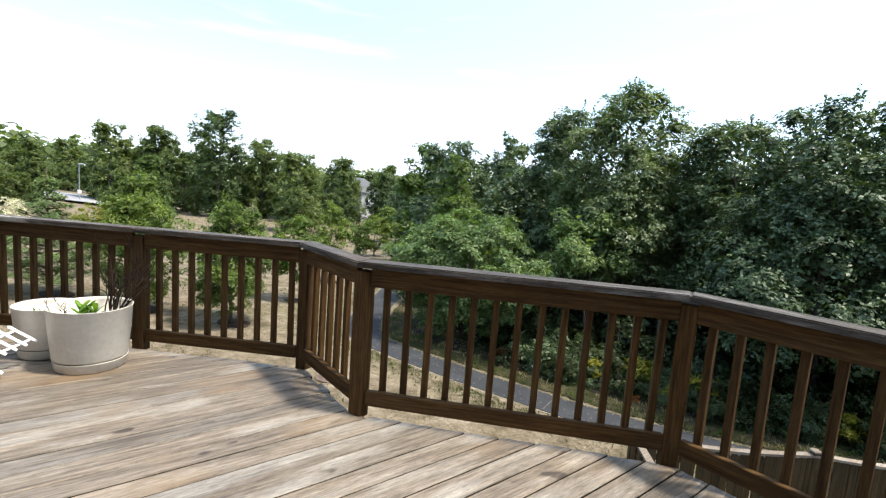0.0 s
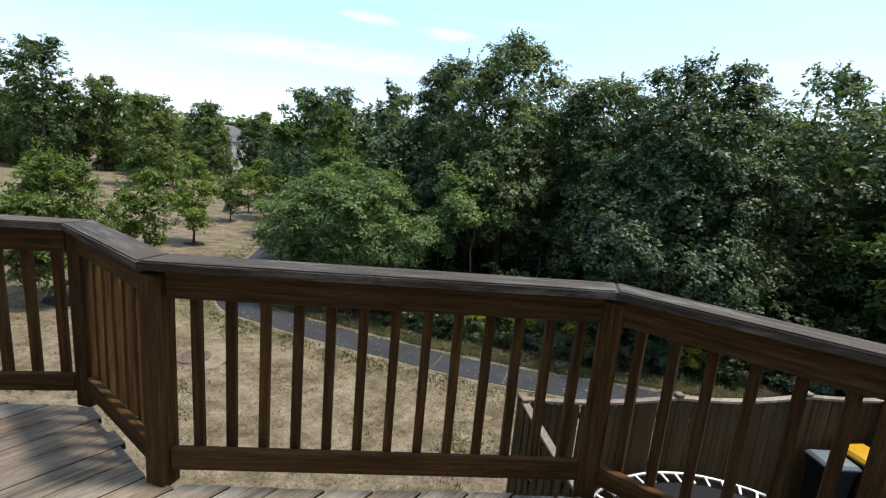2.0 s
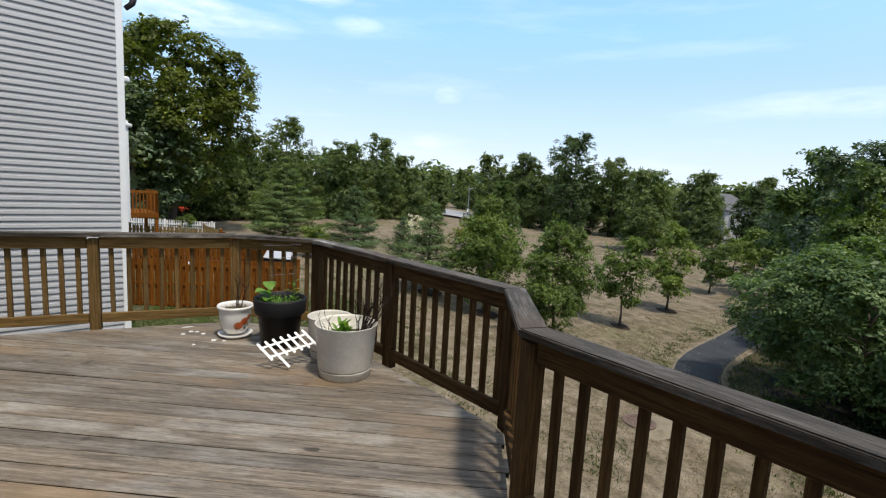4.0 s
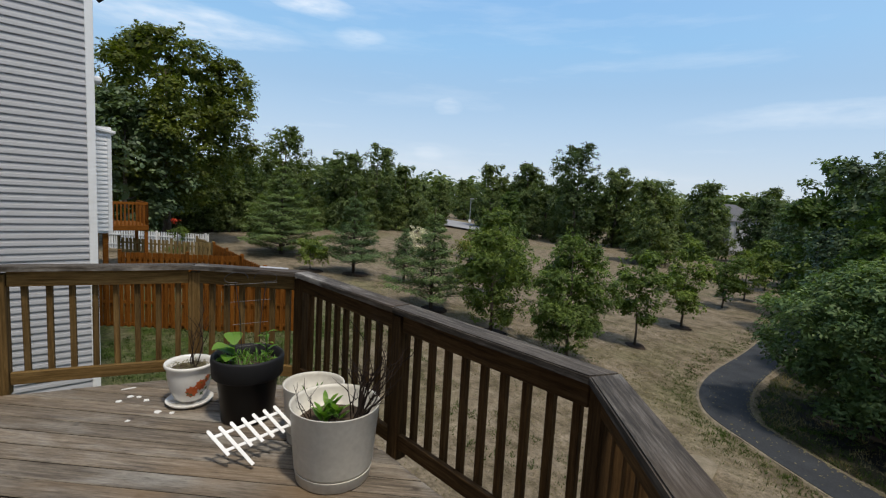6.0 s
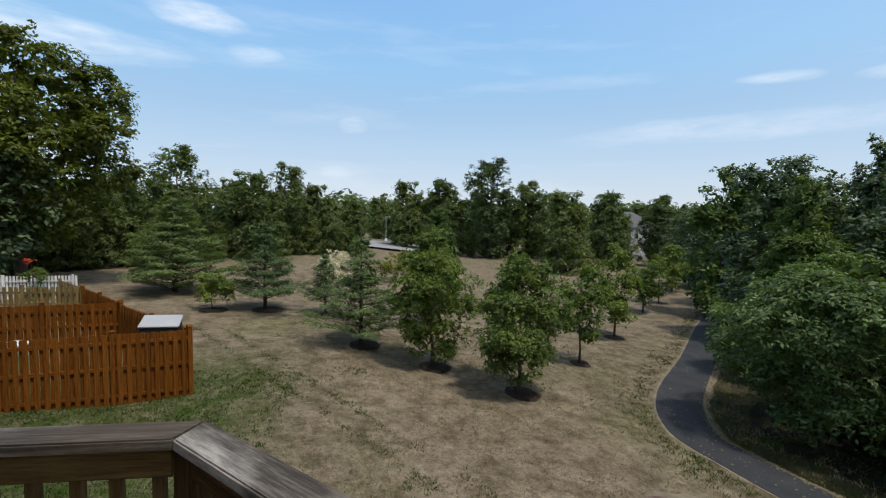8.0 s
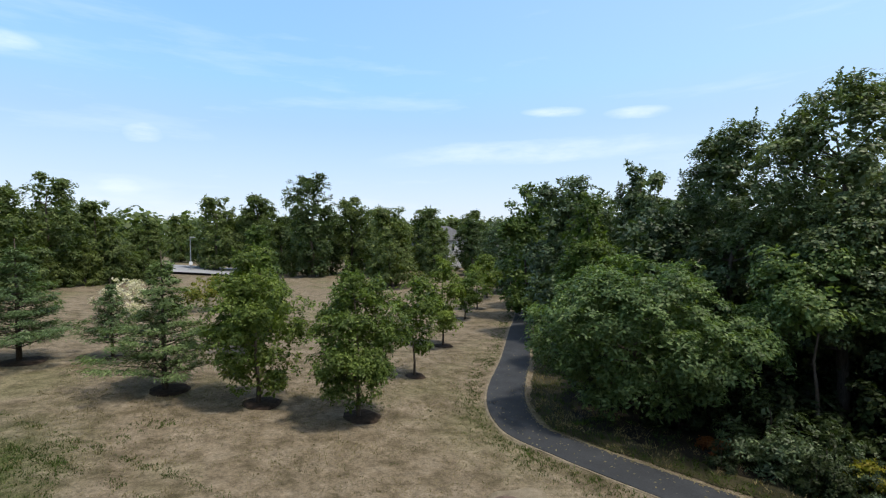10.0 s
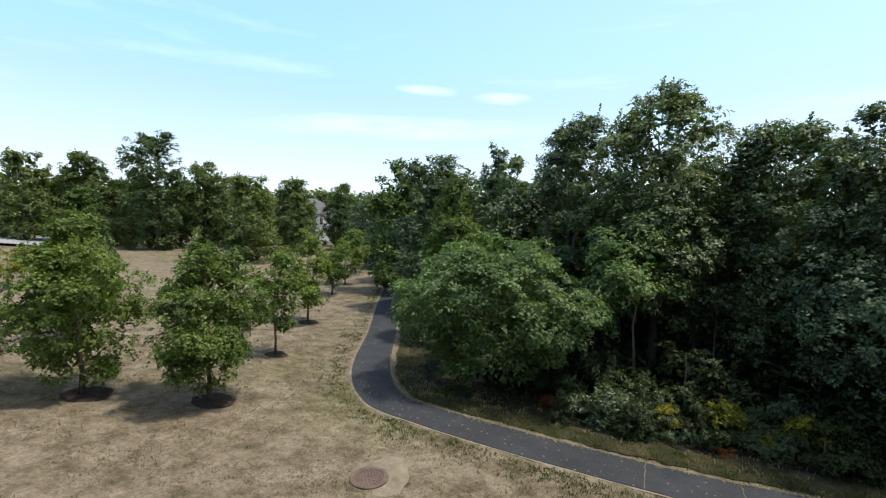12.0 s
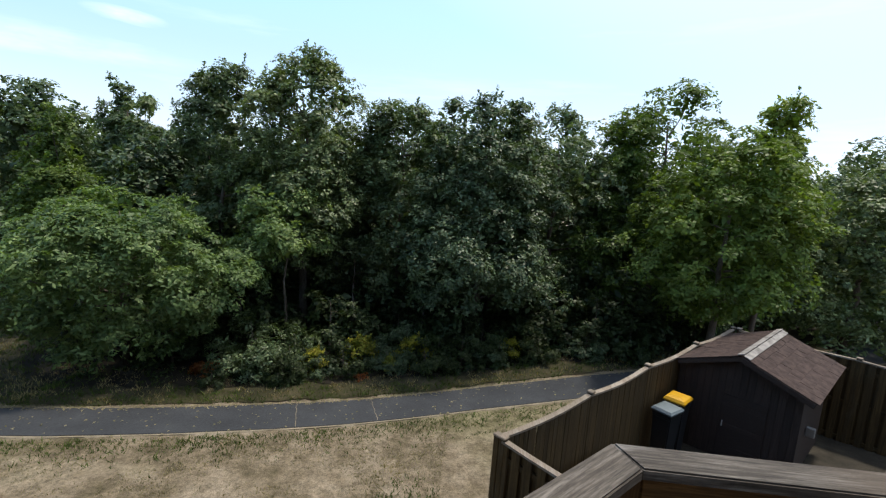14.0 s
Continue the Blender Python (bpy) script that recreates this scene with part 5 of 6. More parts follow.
shed = thing("shed", "dark brown timber garden shed with shingled gable roof", "shed", sx, sy, sz - 0.02, -42.6)
EAVE, RIDGE_Z, HALF, LONG = -1.90 - sz, -1.45 - sz, 1.17, 3.2
bm = bmesh.new()
prof = [(-HALF + 0.08, 0), (HALF - 0.08, 0), (HALF - 0.08, EAVE), (0, RIDGE_Z - 0.05), (-HALF + 0.08, EAVE)]
a = [bm.verts.new((0.12, y, z)) for y, z in prof]
b = [bm.verts.new((LONG - 0.12, y, z)) for y, z in prof]
bm.faces.new(a)
bm.faces.new(b[::-1])
for i in range(5):
    j = (i + 1) % 5
    bm.faces.new((a[i], b[i], b[j], a[j]))
body = part("body", bm, M_SHED, shed)
for i in range(17):
    yy = -HALF + 0.14 + i * 0.142
    top = EAVE + (RIDGE_Z - EAVE) * (1 - abs(yy) / HALF) - 0.06
    link_mesh("panel_board", box_mesh("panel_board", (0.014, 0.136, top - 0.04), 0.004), M_SHED_UP, body, "", pose(0.112, yy, 0.03))
door = link_mesh("door", box_mesh("door", (0.03, 0.86, 1.5), 0.006), M_SHED, shed, "", pose(0.09, -0.1, 0.06))
for z in (0.25, 0.75, 1.25):
    link_mesh("brace", box_mesh("brace", (0.02, 0.8, 0.09), 0.004), M_SHED, door, "", pose(-0.022, 0, z))
link_mesh("handle", box_mesh("handle", (0.03, 0.025, 0.14), 0.006), M_METALGREY, door, "metal door handle", pose(-0.03, 0.36, 0.75))
slope = math.degrees(math.atan2(RIDGE_Z - EAVE, HALF))
run = math.hypot(RIDGE_Z - EAVE, HALF) + 0.16
for sgn in (-1, 1):
    pl = link_mesh("roof", box_mesh("roof", (LONG + 0.16, run, 0.03), 0.004, (0.0, 0, 0.5)), M_SHINGLE, shed, "brown shingle roof", pose(-0.08, 0, RIDGE_Z, 0 if sgn > 0 else 0, 0, 0) @ (pose(0, 0, 0, -slope) if sgn > 0 else pose(LONG, 0, 0, 0, 0, 180) @ pose(0, 0, 0, -slope)))
    sr = random.Random(8)
    for row in range(6):
        x = -0.02 - (0.18 if row % 2 else 0)
        while x < LONG + 0.14:
            w = 0.40
            x0, x1 = max(x, -0.02), min(x + w - 0.008, LONG + 0.16)
            if x1 - x0 > 0.05:
                link_mesh("shingle", box_mesh("shingle", (x1 - x0, run / 6 + 0.05, 0.012), 0.002, (0, 0, 0)), M_SHINGLE, pl, "", pose(x0, row * run / 6 - 0.012, 0.022 + sr.uniform(-0.002, 0.004), 2.2, 0, 0))
            x += w
    link_mesh("ridge_cap", box_mesh("ridge_cap", (LONG + 0.16, 0.14, 0.018), 0.004, (0, 0, 0)), M_RIDGE, pl, "pale weathered ridge board", pose(0, -0.01, 0.050))
    link_mesh("barge_board", box_mesh("barge_board", (0.03, run, 0.1), 0.004, (0.5, 0, 1)), M_SHED, pl, "", pose(0.0 if sgn > 0 else LONG + 0.16, 0, 0.01))
link_mesh("lamp_bracket", box_mesh("lamp_bracket", (0.12, 0.16, 0.2), 0.01), M_METALGREY, shed, "small pale wall box", pose(0.9, -HALF - 0.02, 0.95))


def bin_thing(x, y, rz, h, body_mat, lid_mat, label):
    ob = thing("wheelie_bin", label, "bin", x, y, ground_z(x, y), rz, "bins by the fence")
    bm = bmesh.new()
    rings = []
    for z, w in ((0.04, 0.16), (h * 0.85, 0.20), (h * 0.86, 0.215), (h * 0.92, 0.215)):
        rings.append([bm.verts.new((sx2 * w, sy2 * w * 1.15, z)) for sx2, sy2 in ((-1, -1), (1, -1), (1, 1), (-1, 1))])
    for a, b in zip(rings, rings[1:]):
        for i in range(4):
            bm.faces.new((a[i], a[(i + 1) % 4], b[(i + 1) % 4], b[i]))
    bm.faces.new(rings[0][::-1])
    bm.faces.new(rings[-1])
    bmesh.ops.bevel(bm, geom=bm.edges[:], offset=0.02, segments=2, affect="EDGES")
    part("body", bm, body_mat, ob)
    bm = bmesh.new()
    rings = []
    for z, w in ((h * 0.925, 0.225), (h * 0.95, 0.232), (h * 0.985, 0.20), (h, 0.11)):
        rings.append([bm.verts.new((sx2 * w, sy2 * w * 1.15, z)) for sx2, sy2 in ((-1, -1), (1, -1), (1, 1), (-1, 1))])
    for a, b in zip(rings, rings[1:]):
        for i in range(4):
            bm.faces.new((a[i], a[(i + 1) % 4], b[(i + 1) % 4], b[i]))
    bm.faces.new(rings[0][::-1])
    bm.faces.new(rings[-1])
    part("lid", bm, lid_mat, ob, "hinged plastic lid")
    for s in (-1, 1):
        bm = bmesh.new()
        bmesh.ops.create_cone(bm, cap_ends=True, segments=16, radius1=0.1, radius2=0.1, depth=0.05)
        part("wheel", bm, M_BIN, ob, "", pose(0.16, s * 0.22, 0.1, 90, 0, 0))
    bm = bmesh.new()
    tube(bm, [(0.225, -0.2, h * 0.88), (0.26, 0, h * 0.9), (0.225, 0.2, h * 0.88)], [0.016] * 3, 6)
    part("handle", bm, body_mat, ob)
    return ob


bin_thing(10.0, -0.74, 40, 1.34, M_BIN, M_BINLID, "dark wheelie bin with pale lid beside the fence")
bin_thing(10.42, -1.12, 48, 1.44, M_BIN, M_YELLOW, "dark wheelie bin with yellow lid beside the shed")

tx, ty, tr = 6.78, -0.12, 2.05
tramp = thing("trampoline", "round garden trampoline with black mat and pale springs", "trampoline", tx, ty, ground_z(tx, ty))
th = -3.1 - ground_z(tx, ty)
bm = bmesh.new()
ringpts = [(tr * math.cos(2 * math.pi * k / 40), tr * math.sin(2 * math.pi * k / 40), th) for k in range(41)]
tube(bm, ringpts, [0.028] * 41, 6)
part("frame", bm, M_METALGREY, tramp, "pale metal ring", smooth=True)
part("mat", lathe([(0, th - 0.02), (0.8, th - 0.012), (tr - 0.22, th), (tr - 0.22, th - 0.01), (0, th - 0.035)], 40), M_MAT, tramp)
spring = box_mesh("spring", (0.2, 0.035, 0.02), 0.004)
for k in range(56):
    a = 2 * math.pi * k / 56
    link_mesh("spring", spring, M_WHITEPLASTIC, tramp, "", pose((tr - 0.11) * math.cos(a), (tr - 0.11) * math.sin(a), th - 0.005, 0, 0, math.degrees(a)))
for k in range(6):
    a = 2 * math.pi * k / 6
    bm = bmesh.new()
    tube(bm, [(tr * math.cos(a), tr * math.sin(a), th), (tr * math.cos(a), tr * math.sin(a), -0.05)], [0.022, 0.022], 6)
    part("leg", bm, M_METALGREY, tramp)

# ---- pots and plants on the deck ----
def leaf_blade(bm, base, way, length, width, arch, n=5, up=0.3):
    way, base = Vector(way).normalized(), Vector(base)
    side = way.cross(Vector((0, 0, 1)))
    side = side.normalized() if side.length > 0.01 else Vector((1, 0, 0))
    rows = []
    for k in range(n + 1):
        f = k / n
        w = width * math.sin(math.pi * min(0.98, 0.08 + 0.9 * f)) * 0.5
        c = base + way * length * f + Vector((0, 0, length * (up * f - arch * f * f)))
        rows.append([bm.verts.new(c - side * w + Vector((0, 0, w * 0.25))), bm.verts.new(c), bm.verts.new(c + side * w + Vector((0, 0, w * 0.25)))])
    for a, b in zip(rows, rows[1:]):
        for i in range(2):
            bm.faces.new((a[i], a[i + 1], b[i + 1], b[i]))


def twig(bm, r, p, way, length, radius, depth=2):
    pts, p, way = [Vector(p)], Vector(p), Vector(way).normalized()
    for k in range(5):
        way = (way + Vector((r.uniform(-0.35, 0.35), r.uniform(-0.35, 0.35), r.uniform(-0.1, 0.2)))).normalized()
        pts.append(pts[-1] + way * length / 5)
    tube(bm, pts, [radius * (1 - 0.16 * k) for k in range(6)], 5)
    if depth:
        for k in (2, 3, 4):
            if r.random() < 0.75:
                w2 = (way + Vector((r.uniform(-1, 1), r.uniform(-1, 1), r.uniform(-0.2, 0.6)))).normalized()
                twig(bm, r, pts[k], w2, length * r.uniform(0.3, 0.5), radius * 0.6, depth - 1)


def plastic_pot(name, label, x, y, r_top, r_base, h, rz=0):
    ob = thing(name, label, "plant pot", x, y, 0.002, rz, "pale plastic pots")
    t = 0.008
    part("body", lathe([(0, 0.075), (r_base + 0.004, 0.075), (r_base + 0.008, 0.085), (r_top - 0.004, h - 0.006), (r_top, h), (r_top - t, h), (r_top - t - 0.004, h - 0.02), (r_top - 0.035, h - 0.13), (0, h - 0.13)], 56), M_POT, ob, smooth=True)
    part("saucer", lathe([(0, 0), (r_base - 0.012, 0), (r_base - 0.004, 0.006), (r_base + 0.003, 0.062), (r_base + 0.006, 0.068), (r_base - 0.004, 0.068), (r_base - 0.008, 0.03), (0, 0.03)], 56), M_POT, ob, "deep plastic saucer", smooth=True)
    soil = lathe([(0, h - 0.10), (r_top * 0.5, h - 0.105), (r_top - 0.034, h - 0.118), (r_top - 0.034, h - 0.125), (0, h - 0.125)], 32)
    for v in soil.verts:
        v.co.z += 0.012 * noise.noise((v.co.x * 18, v.co.y * 18, x))
    part("soil", soil, M_SOIL, ob)
    return ob


pr = random.Random(21)
pot = plastic_pot("plant_pot", "large scuffed pale plastic pot with dead twigs", 0.295, 3.77, 0.252, 0.212, 0.43)
for k in range(20):
    a = pr.uniform(-1.0, 1.4)
    bm = bmesh.new()
    twig(bm, pr, (0.10 * math.cos(a) + 0.05, 0.10 * math.sin(a), 0.31), (pr.uniform(-0.1, 0.55), pr.uniform(-0.3, 0.35), 1.0), pr.uniform(0.30, 0.56), 0.0055)
    part("twig", bm, M_STICK, pot)
for k in range(4):
    bm = bmesh.new()
    twig(bm, pr, (-0.12 + pr.uniform(-0.04, 0.04), pr.uniform(-0.1, 0.05), 0.31), (pr.uniform(-0.5, 0.1), pr.uniform(-0.3, 0.3), 1.0), pr.uniform(0.14, 0.24), 0.004, 1)
    part("twig", bm, M_STICK, pot)
bm = bmesh.new()
for k in range(34):
    a = pr.uniform(0, 6.28)
    leaf_blade(bm, (-0.02 + pr.uniform(-0.05, 0.05), -0.02 + pr.uniform(-0.05, 0.05), 0.31 + pr.uniform(0, 0.09)), (math.cos(a), math.sin(a), 0.9), pr.uniform(0.06, 0.12), pr.uniform(0.025, 0.045), 0.3)
part("plant", bm, M_PLANT, pot, "small green leafy plant")
pot2 = plastic_pot("plant_pot", "pale plastic pot with a few sprouts", 0.045, 4.14, 0.195, 0.165, 0.37, 40)
bm = bmesh.new()
for k in range(10):
    a = pr.uniform(0, 6.28)
    leaf_blade(bm, (pr.uniform(-0.06, 0.06), pr.uniform(-0.06, 0.06), 0.25), (math.cos(a), math.sin(a), 1.6), pr.uniform(0.06, 0.12), 0.02, 0.2)
part("plant", bm, M_PLANT, pot2, "few green sprouts")

black = thing("plant_pot", "charcoal pot with broad leaves and grass growing", "plant pot", -0.495, 4.34, 0.002)
part("body", lathe([(0, 0), (0.165, 0), (0.172, 0.008), (0.198, 0.30), (0.198, 0.31), (0, 0.31)], 48), M_POT_BASE, black, smooth=True)
part("rim", lathe([(0.202, 0.305), (0.224, 0.31), (0.232, 0.32), (0.240, 0.44), (0.236, 0.452), (0.226, 0.456), (0.214, 0.448), (0.206, 0.38), (0.202, 0.32)], 48), M_POT_DARK, black, "thick matt charcoal rim", smooth=True)
soil = lathe([(0, 0.395), (0.1, 0.39), (0.209, 0.375), (0.209, 0.36), (0, 0.36)], 32)
part("soil", soil, M_SOIL, black)
bm = bmesh.new()
for k in range(240):
    a, q = pr.uniform(0, 6.28), 0.19 * math.sqrt(pr.random())
    b2 = pr.uniform(0, 6.28)
    leaf_blade(bm, (q * math.cos(a), q * math.sin(a), 0.38), (math.cos(b2), math.sin(b2), 1.6), pr.uniform(0.05, 0.11), 0.006, 0.5, 3)
part("grass", bm, M_PLANT, black, "short green grass")
bm = bmesh.new()
for ax, ay, L, W, z in ((-0.4, -0.6, 0.16, 0.14, 0.50), (-0.8, 0.1, 0.15, 0.13, 0.46), (0.1, -0.8, 0.15, 0.12, 0.44), (-0.2, 0.3, 0.14, 0.12, 0.53), (-0.9, -0.5, 0.13, 0.10, 0.41)):
    base = Vector((-0.07, -0.06, z))
    tube(bm, [(-0.07, -0.05, 0.37), base], [0.004, 0.003], 5)
    leaf_blade(bm, base, (ax, ay, 0.2), L, W, 0.45, 6, 0.35)
for k in range(9):
    a = k * 2.4
    leaf_blade(bm, (0.12, 0.02, 0.40 + 0.025 * k), (math.cos(a), math.sin(a), 0.5), 0.12 - 0.005 * k, 0.026, 0.5)
tube(bm, [(0.12, 0.02, 0.37), (0.12, 0.02, 0.62)], [0.004, 0.003], 5)
part("plant", bm, M_PLANT, black, "broad bright green leaves")

white = thing("plant_pot", "white glazed pot with painted red flowers", "plant pot", -1.0, 4.47, 0.002)
body = part("body", lathe([(0, 0.035), (0.085, 0.035), (0.10, 0.05), (0.135, 0.13), (0.148, 0.22), (0.150, 0.265), (0.163, 0.285), (0.168, 0.30), (0.163, 0.312), (0.150, 0.308), (0.142, 0.285), (0.136, 0.24), (0, 0.24)], 48), M_CERAMIC, white, smooth=True)
part("saucer", lathe([(0, 0), (0.11, 0), (0.145, 0.012), (0.16, 0.034), (0.152, 0.036), (0.135, 0.022), (0, 0.02)], 48), M_CERAMIC, white, "white glazed saucer", smooth=True)
soil = lathe([(0, 0.275), (0.07, 0.27), (0.138, 0.258), (0.138, 0.245), (0, 0.245)], 32)
for v in soil.verts:
    v.co.z += 0.014 * noise.noise((v.co.x * 25, v.co.y * 25, 5))
part("soil", soil, M_SOIL, white)


def on_pot(a, z, lift):
    rad = 0.135 + (z - 0.13) * 0.145 + lift
    return Vector((rad * math.cos(a), rad * math.sin(a), z))


def petal_disc(bm, a, z, size, n=9, ragged=0.25):
    c = bm.verts.new(on_pot(a, z, 0.006))
    ring = []
    for k in range(n * 2):
        t = math.pi * k / n
        q = size * (1 if k % 2 else 1 - ragged)
        ring.append(bm.verts.new(on_pot(a + q * math.cos(t) / 0.14, z + q * math.sin(t), 0.002)))
    for k in range(n * 2):
        bm.faces.new((c, ring[k], ring[(k + 1) % (2 * n)]))


bm = bmesh.new()
for a, z, q in ((-0.92, 0.130, 0.046), (-0.48, 0.170, 0.044), (-0.12, 0.205, 0.030)):
    petal_disc(bm, a, z, q)
part("painted_flower", bm, M_RED, body, "painted orange red flowers")
bm = bmesh.new()
for a, z, q in ((-0.95, 0.11, 0.022), (-0.48, 0.185, 0.020), (-0.42, 0.10, 0.020), (0.08, 0.21, 0.018), (-0.15, 0.13, 0.016), (-1.1, 0.12, 0.012), (-0.2, 0.205, 0.016)):
    petal_disc(bm, a, z, q, 4, 0.5)
part("painted_leaf", bm, M_GREENPAINT, body, "painted green leaves")
for k in range(6):
    bm = bmesh.new()
    twig(bm, pr, (0.03 + pr.uniform(-0.03, 0.03), pr.uniform(-0.03, 0.03), 0.25), (pr.uniform(-0.05, 0.3), pr.uniform(-0.1, 0.2), 1.2), pr.uniform(0.32, 0.55), 0.004, 1)
    part("twig", bm, M_STICK, white)
bm = bmesh.new()
for k in range(220):
    a, q = pr.uniform(0, 6.28), 0.13 * math.sqrt(pr.random())
    b2 = pr.uniform(0, 6.28)
    leaf_blade(bm, (q * math.cos(a), q * math.sin(a), 0.265), (math.cos(b2), math.sin(b2), 0.8), pr.uniform(0.03, 0.08), 0.005, 0.6, 3)
part("dry_grass", bm, M_GRASS_BLADE, white, "dry straw and grass")

# little white picket panel that leans on the pots, its pickets racked aslant
mini = tagged(new("garden_edging"), "small white plastic picket edging leaning on pots", "edging")
mini.matrix_world = pose(-0.415, 3.735, 0.185)
e1, e2 = Vector((0.29, 0.23, 0.07)), Vector((0.78, -0.17, -0.61)).normalized()
nrm = e1.cross(e2).normalized()
wide = e2.cross(nrm).normalized()
lean = Matrix((wide, nrm, -e2)).transposed().to_4x4()
mp = picket_mesh("mini_picket", 0.019, 0.008, 0.19, 0.007)
spike = picket_mesh("mini_spike", 0.019, 0.008, 0.30, 0.007)
for i in range(7):
    at = lean.copy()
    at.translation = e1 * (i / 6) + e2 * (0.19 if i != 1 else 0.30) - e2 * 0.03
    link_mesh("picket", mp if i != 1 else spike, M_WHITEPLASTIC, mini, "", at)
d1 = e1.normalized()
run = Matrix((d1, nrm, d1.cross(nrm))).transposed().to_4x4()
for s in (0.02, 0.125):
    at = run.copy()
    at.translation = e2 * s - d1 * 0.012 + nrm * 0.007
    link_mesh("rail", box_mesh("rail", (0.40, 0.007, 0.018), 0.002, (0, 0.5, 0.5)), M_WHITEPLASTIC, mini, "", at)

# wire trellis in the charcoal pot
trel = thing("wire_trellis", "thin scrolled wire trellis standing in charcoal pot", "trellis", -0.495, 4.37, 0.38, 30)
for x0, x1 in ((-0.05, -0.10), (0.05, 0.10)):
    bm = bmesh.new()
    tube(bm, [(x0, 0, -0.02), (x0 * 1.3, 0, 0.3), (x1, 0, 0.58)], [0.0028] * 3, 5)
    part("upright_wire", bm, M_WIRE, trel)
for z, w in ((0.12, 0.10), (0.28, 0.115), (0.44, 0.13), (0.56, 0.17)):
    bm = bmesh.new()
    tube(bm, [(-w, 0, z), (w, 0, z + 0.01)], [0.0016, 0.0016], 5)
    part("cross_wire", bm, M_TRELLIS, trel)
for s in (-1, 1):
    bm = bmesh.new()
    pts = [(s * (0.02 + 0.075 - 0.075 * math.cos(t)), 0, 0.60 + 0.055 * math.sin(t) * (1 - t / 9)) for t in [0.35 * k for k in range(15)]]
    tube(bm, pts, [0.0025] * 15, 5)
    part("scroll", bm, M_WIRE, trel)

# broken white shards on the boards
for k in range(8):
    x, y = pr.uniform(-1.5, -0.98), pr.uniform(4.1, 4.5)
    if k == 0:
        x, y = -1.56, 4.60
    bm = bmesh.new()
    n = pr.randint(4, 6)
    q = pr.uniform(0.012, 0.030) if k else 0.06
    ring = [(q * pr.uniform(0.6, 1.2) * math.cos(6.28 * i / n), (q if k else 0.011) * pr.uniform(0.6, 1.2) * math.sin(6.28 * i / n)) for i in range(n)]
    lo, hi = [bm.verts.new((a, b, 0.0)) for a, b in ring], [bm.verts.new((a * 0.9, b * 0.9, 0.005)) for a, b in ring]
    bm.faces.new(lo[::-1])
    bm.faces.new(hi)
    for i in range(n):
        bm.faces.new((lo[i], lo[(i + 1) % n], hi[(i + 1) % n], hi[i]))
    ob = part("shard", bm, M_CHIP)
    ob.matrix_world = pose(x, y, 0.003, 0, 0, pr.uniform(0, 360))
    tagged(ob, "small broken white shard lying on the deck", "shard", "white shards on the deck")

# ---- things on the lawn ----
gx, gy = 5.84, 11.62
patch = lathe([(0, 0.03), (0.45, 0.025), (0.62, 0.012), (0.8, -0.03)], 28)
for v in patch.verts:
    k = 1 + 0.35 * noise.noise((v.co.x * 1.4, v.co.y * 1.4, 2))
    v.co.x, v.co.y = v.co.x * k * 1.25, v.co.y * k
ob = part("dirt_patch", patch, M_DIRT, smooth=True)
ob.matrix_world = pose(gx + 0.05, gy - 0.05, ground_z(gx, gy))
tagged(ob, "bare pale dirt round the manhole", "dirt", kind="structure")
man = thing("manhole_cover", "round rusty iron manhole cover in the lawn", "manhole", gx, gy, ground_z(gx, gy) + 0.02)
part("ring", lathe([(0.30, 0.0), (0.41, 0.0), (0.41, 0.035), (0.395, 0.045), (0.315, 0.045), (0.30, 0.035)], 36), M_RUST, man)
part("lid", lathe([(0, 0.03), (0.298, 0.03), (0.298, 0.0), (0, 0.0)], 36), M_RUST, man)
rib = box_mesh("rib", (0.05, 0.018, 0.012), 0.003)
for q, n in ((0.08, 6), (0.15, 12), (0.22, 18), (0.27, 22)):
    for k in range(n):
        a = 2 * math.pi * k / n
        link_mesh("rib", rib, M_RUST, man, "", pose(q * math.cos(a), q * math.sin(a), 0.029, 0, 0, math.degrees(a) + 35))

px, py = -5.15, 10.15
pl = thing("garden_planter", "square white planter box with lattice sides and bark", "planter", px, py, ground_z(px, py), 20)
link_mesh("body", box_mesh("body", (0.50, 0.50, 0.30), 0.01), M_BIN, pl)
for k in range(4):
    turn = pose(0, 0, 0, 0, 0, 90 * k)
    link_mesh("rim_board", box_mesh("rim_board", (0.60, 0.09, 0.10), 0.008), M_WHITEPLASTIC, pl, "thick white rim", turn @ pose(0.045, -0.255, 0.29))
    link_mesh("base_board", box_mesh("base_board", (0.54, 0.04, 0.06), 0.006), M_WHITEPLASTIC, pl, "", turn @ pose(0.0, -0.265, 0.0))
    link_mesh("corner_post", box_mesh("corner_post", (0.05, 0.05, 0.30), 0.006), M_WHITEPLASTIC, pl, "", turn @ pose(0.25, -0.25, 0.0))
    for i in range(6):
        link_mesh("lattice_bar", box_mesh("lattice_bar", (0.012, 0.008, 0.24), 0.0), M_WHITEPLASTIC, pl, "", turn @ pose(-0.18 + 0.072 * i, -0.256, 0.055))
    for zz in (0.12, 0.19, 0.25):
        link_mesh("lattice_slat", box_mesh("lattice_slat", (0.46, 0.006, 0.012), 0.0), M_WHITEPLASTIC, pl, "", turn @ pose(0, -0.262, zz))
soil = bmesh.new()
bmesh.ops.create_grid(soil, x_segments=8, y_segments=8, size=0.21)
for v in soil.verts:
    v.co.z = 0.345 + 0.05 * noise.noise((v.co.x * 9, v.co.y * 9, 1)) - 0.6 * (v.co.x ** 2 + v.co.y ** 2)
part("bark_filling", soil, M_RUST, pl, "reddish brown bark filling")

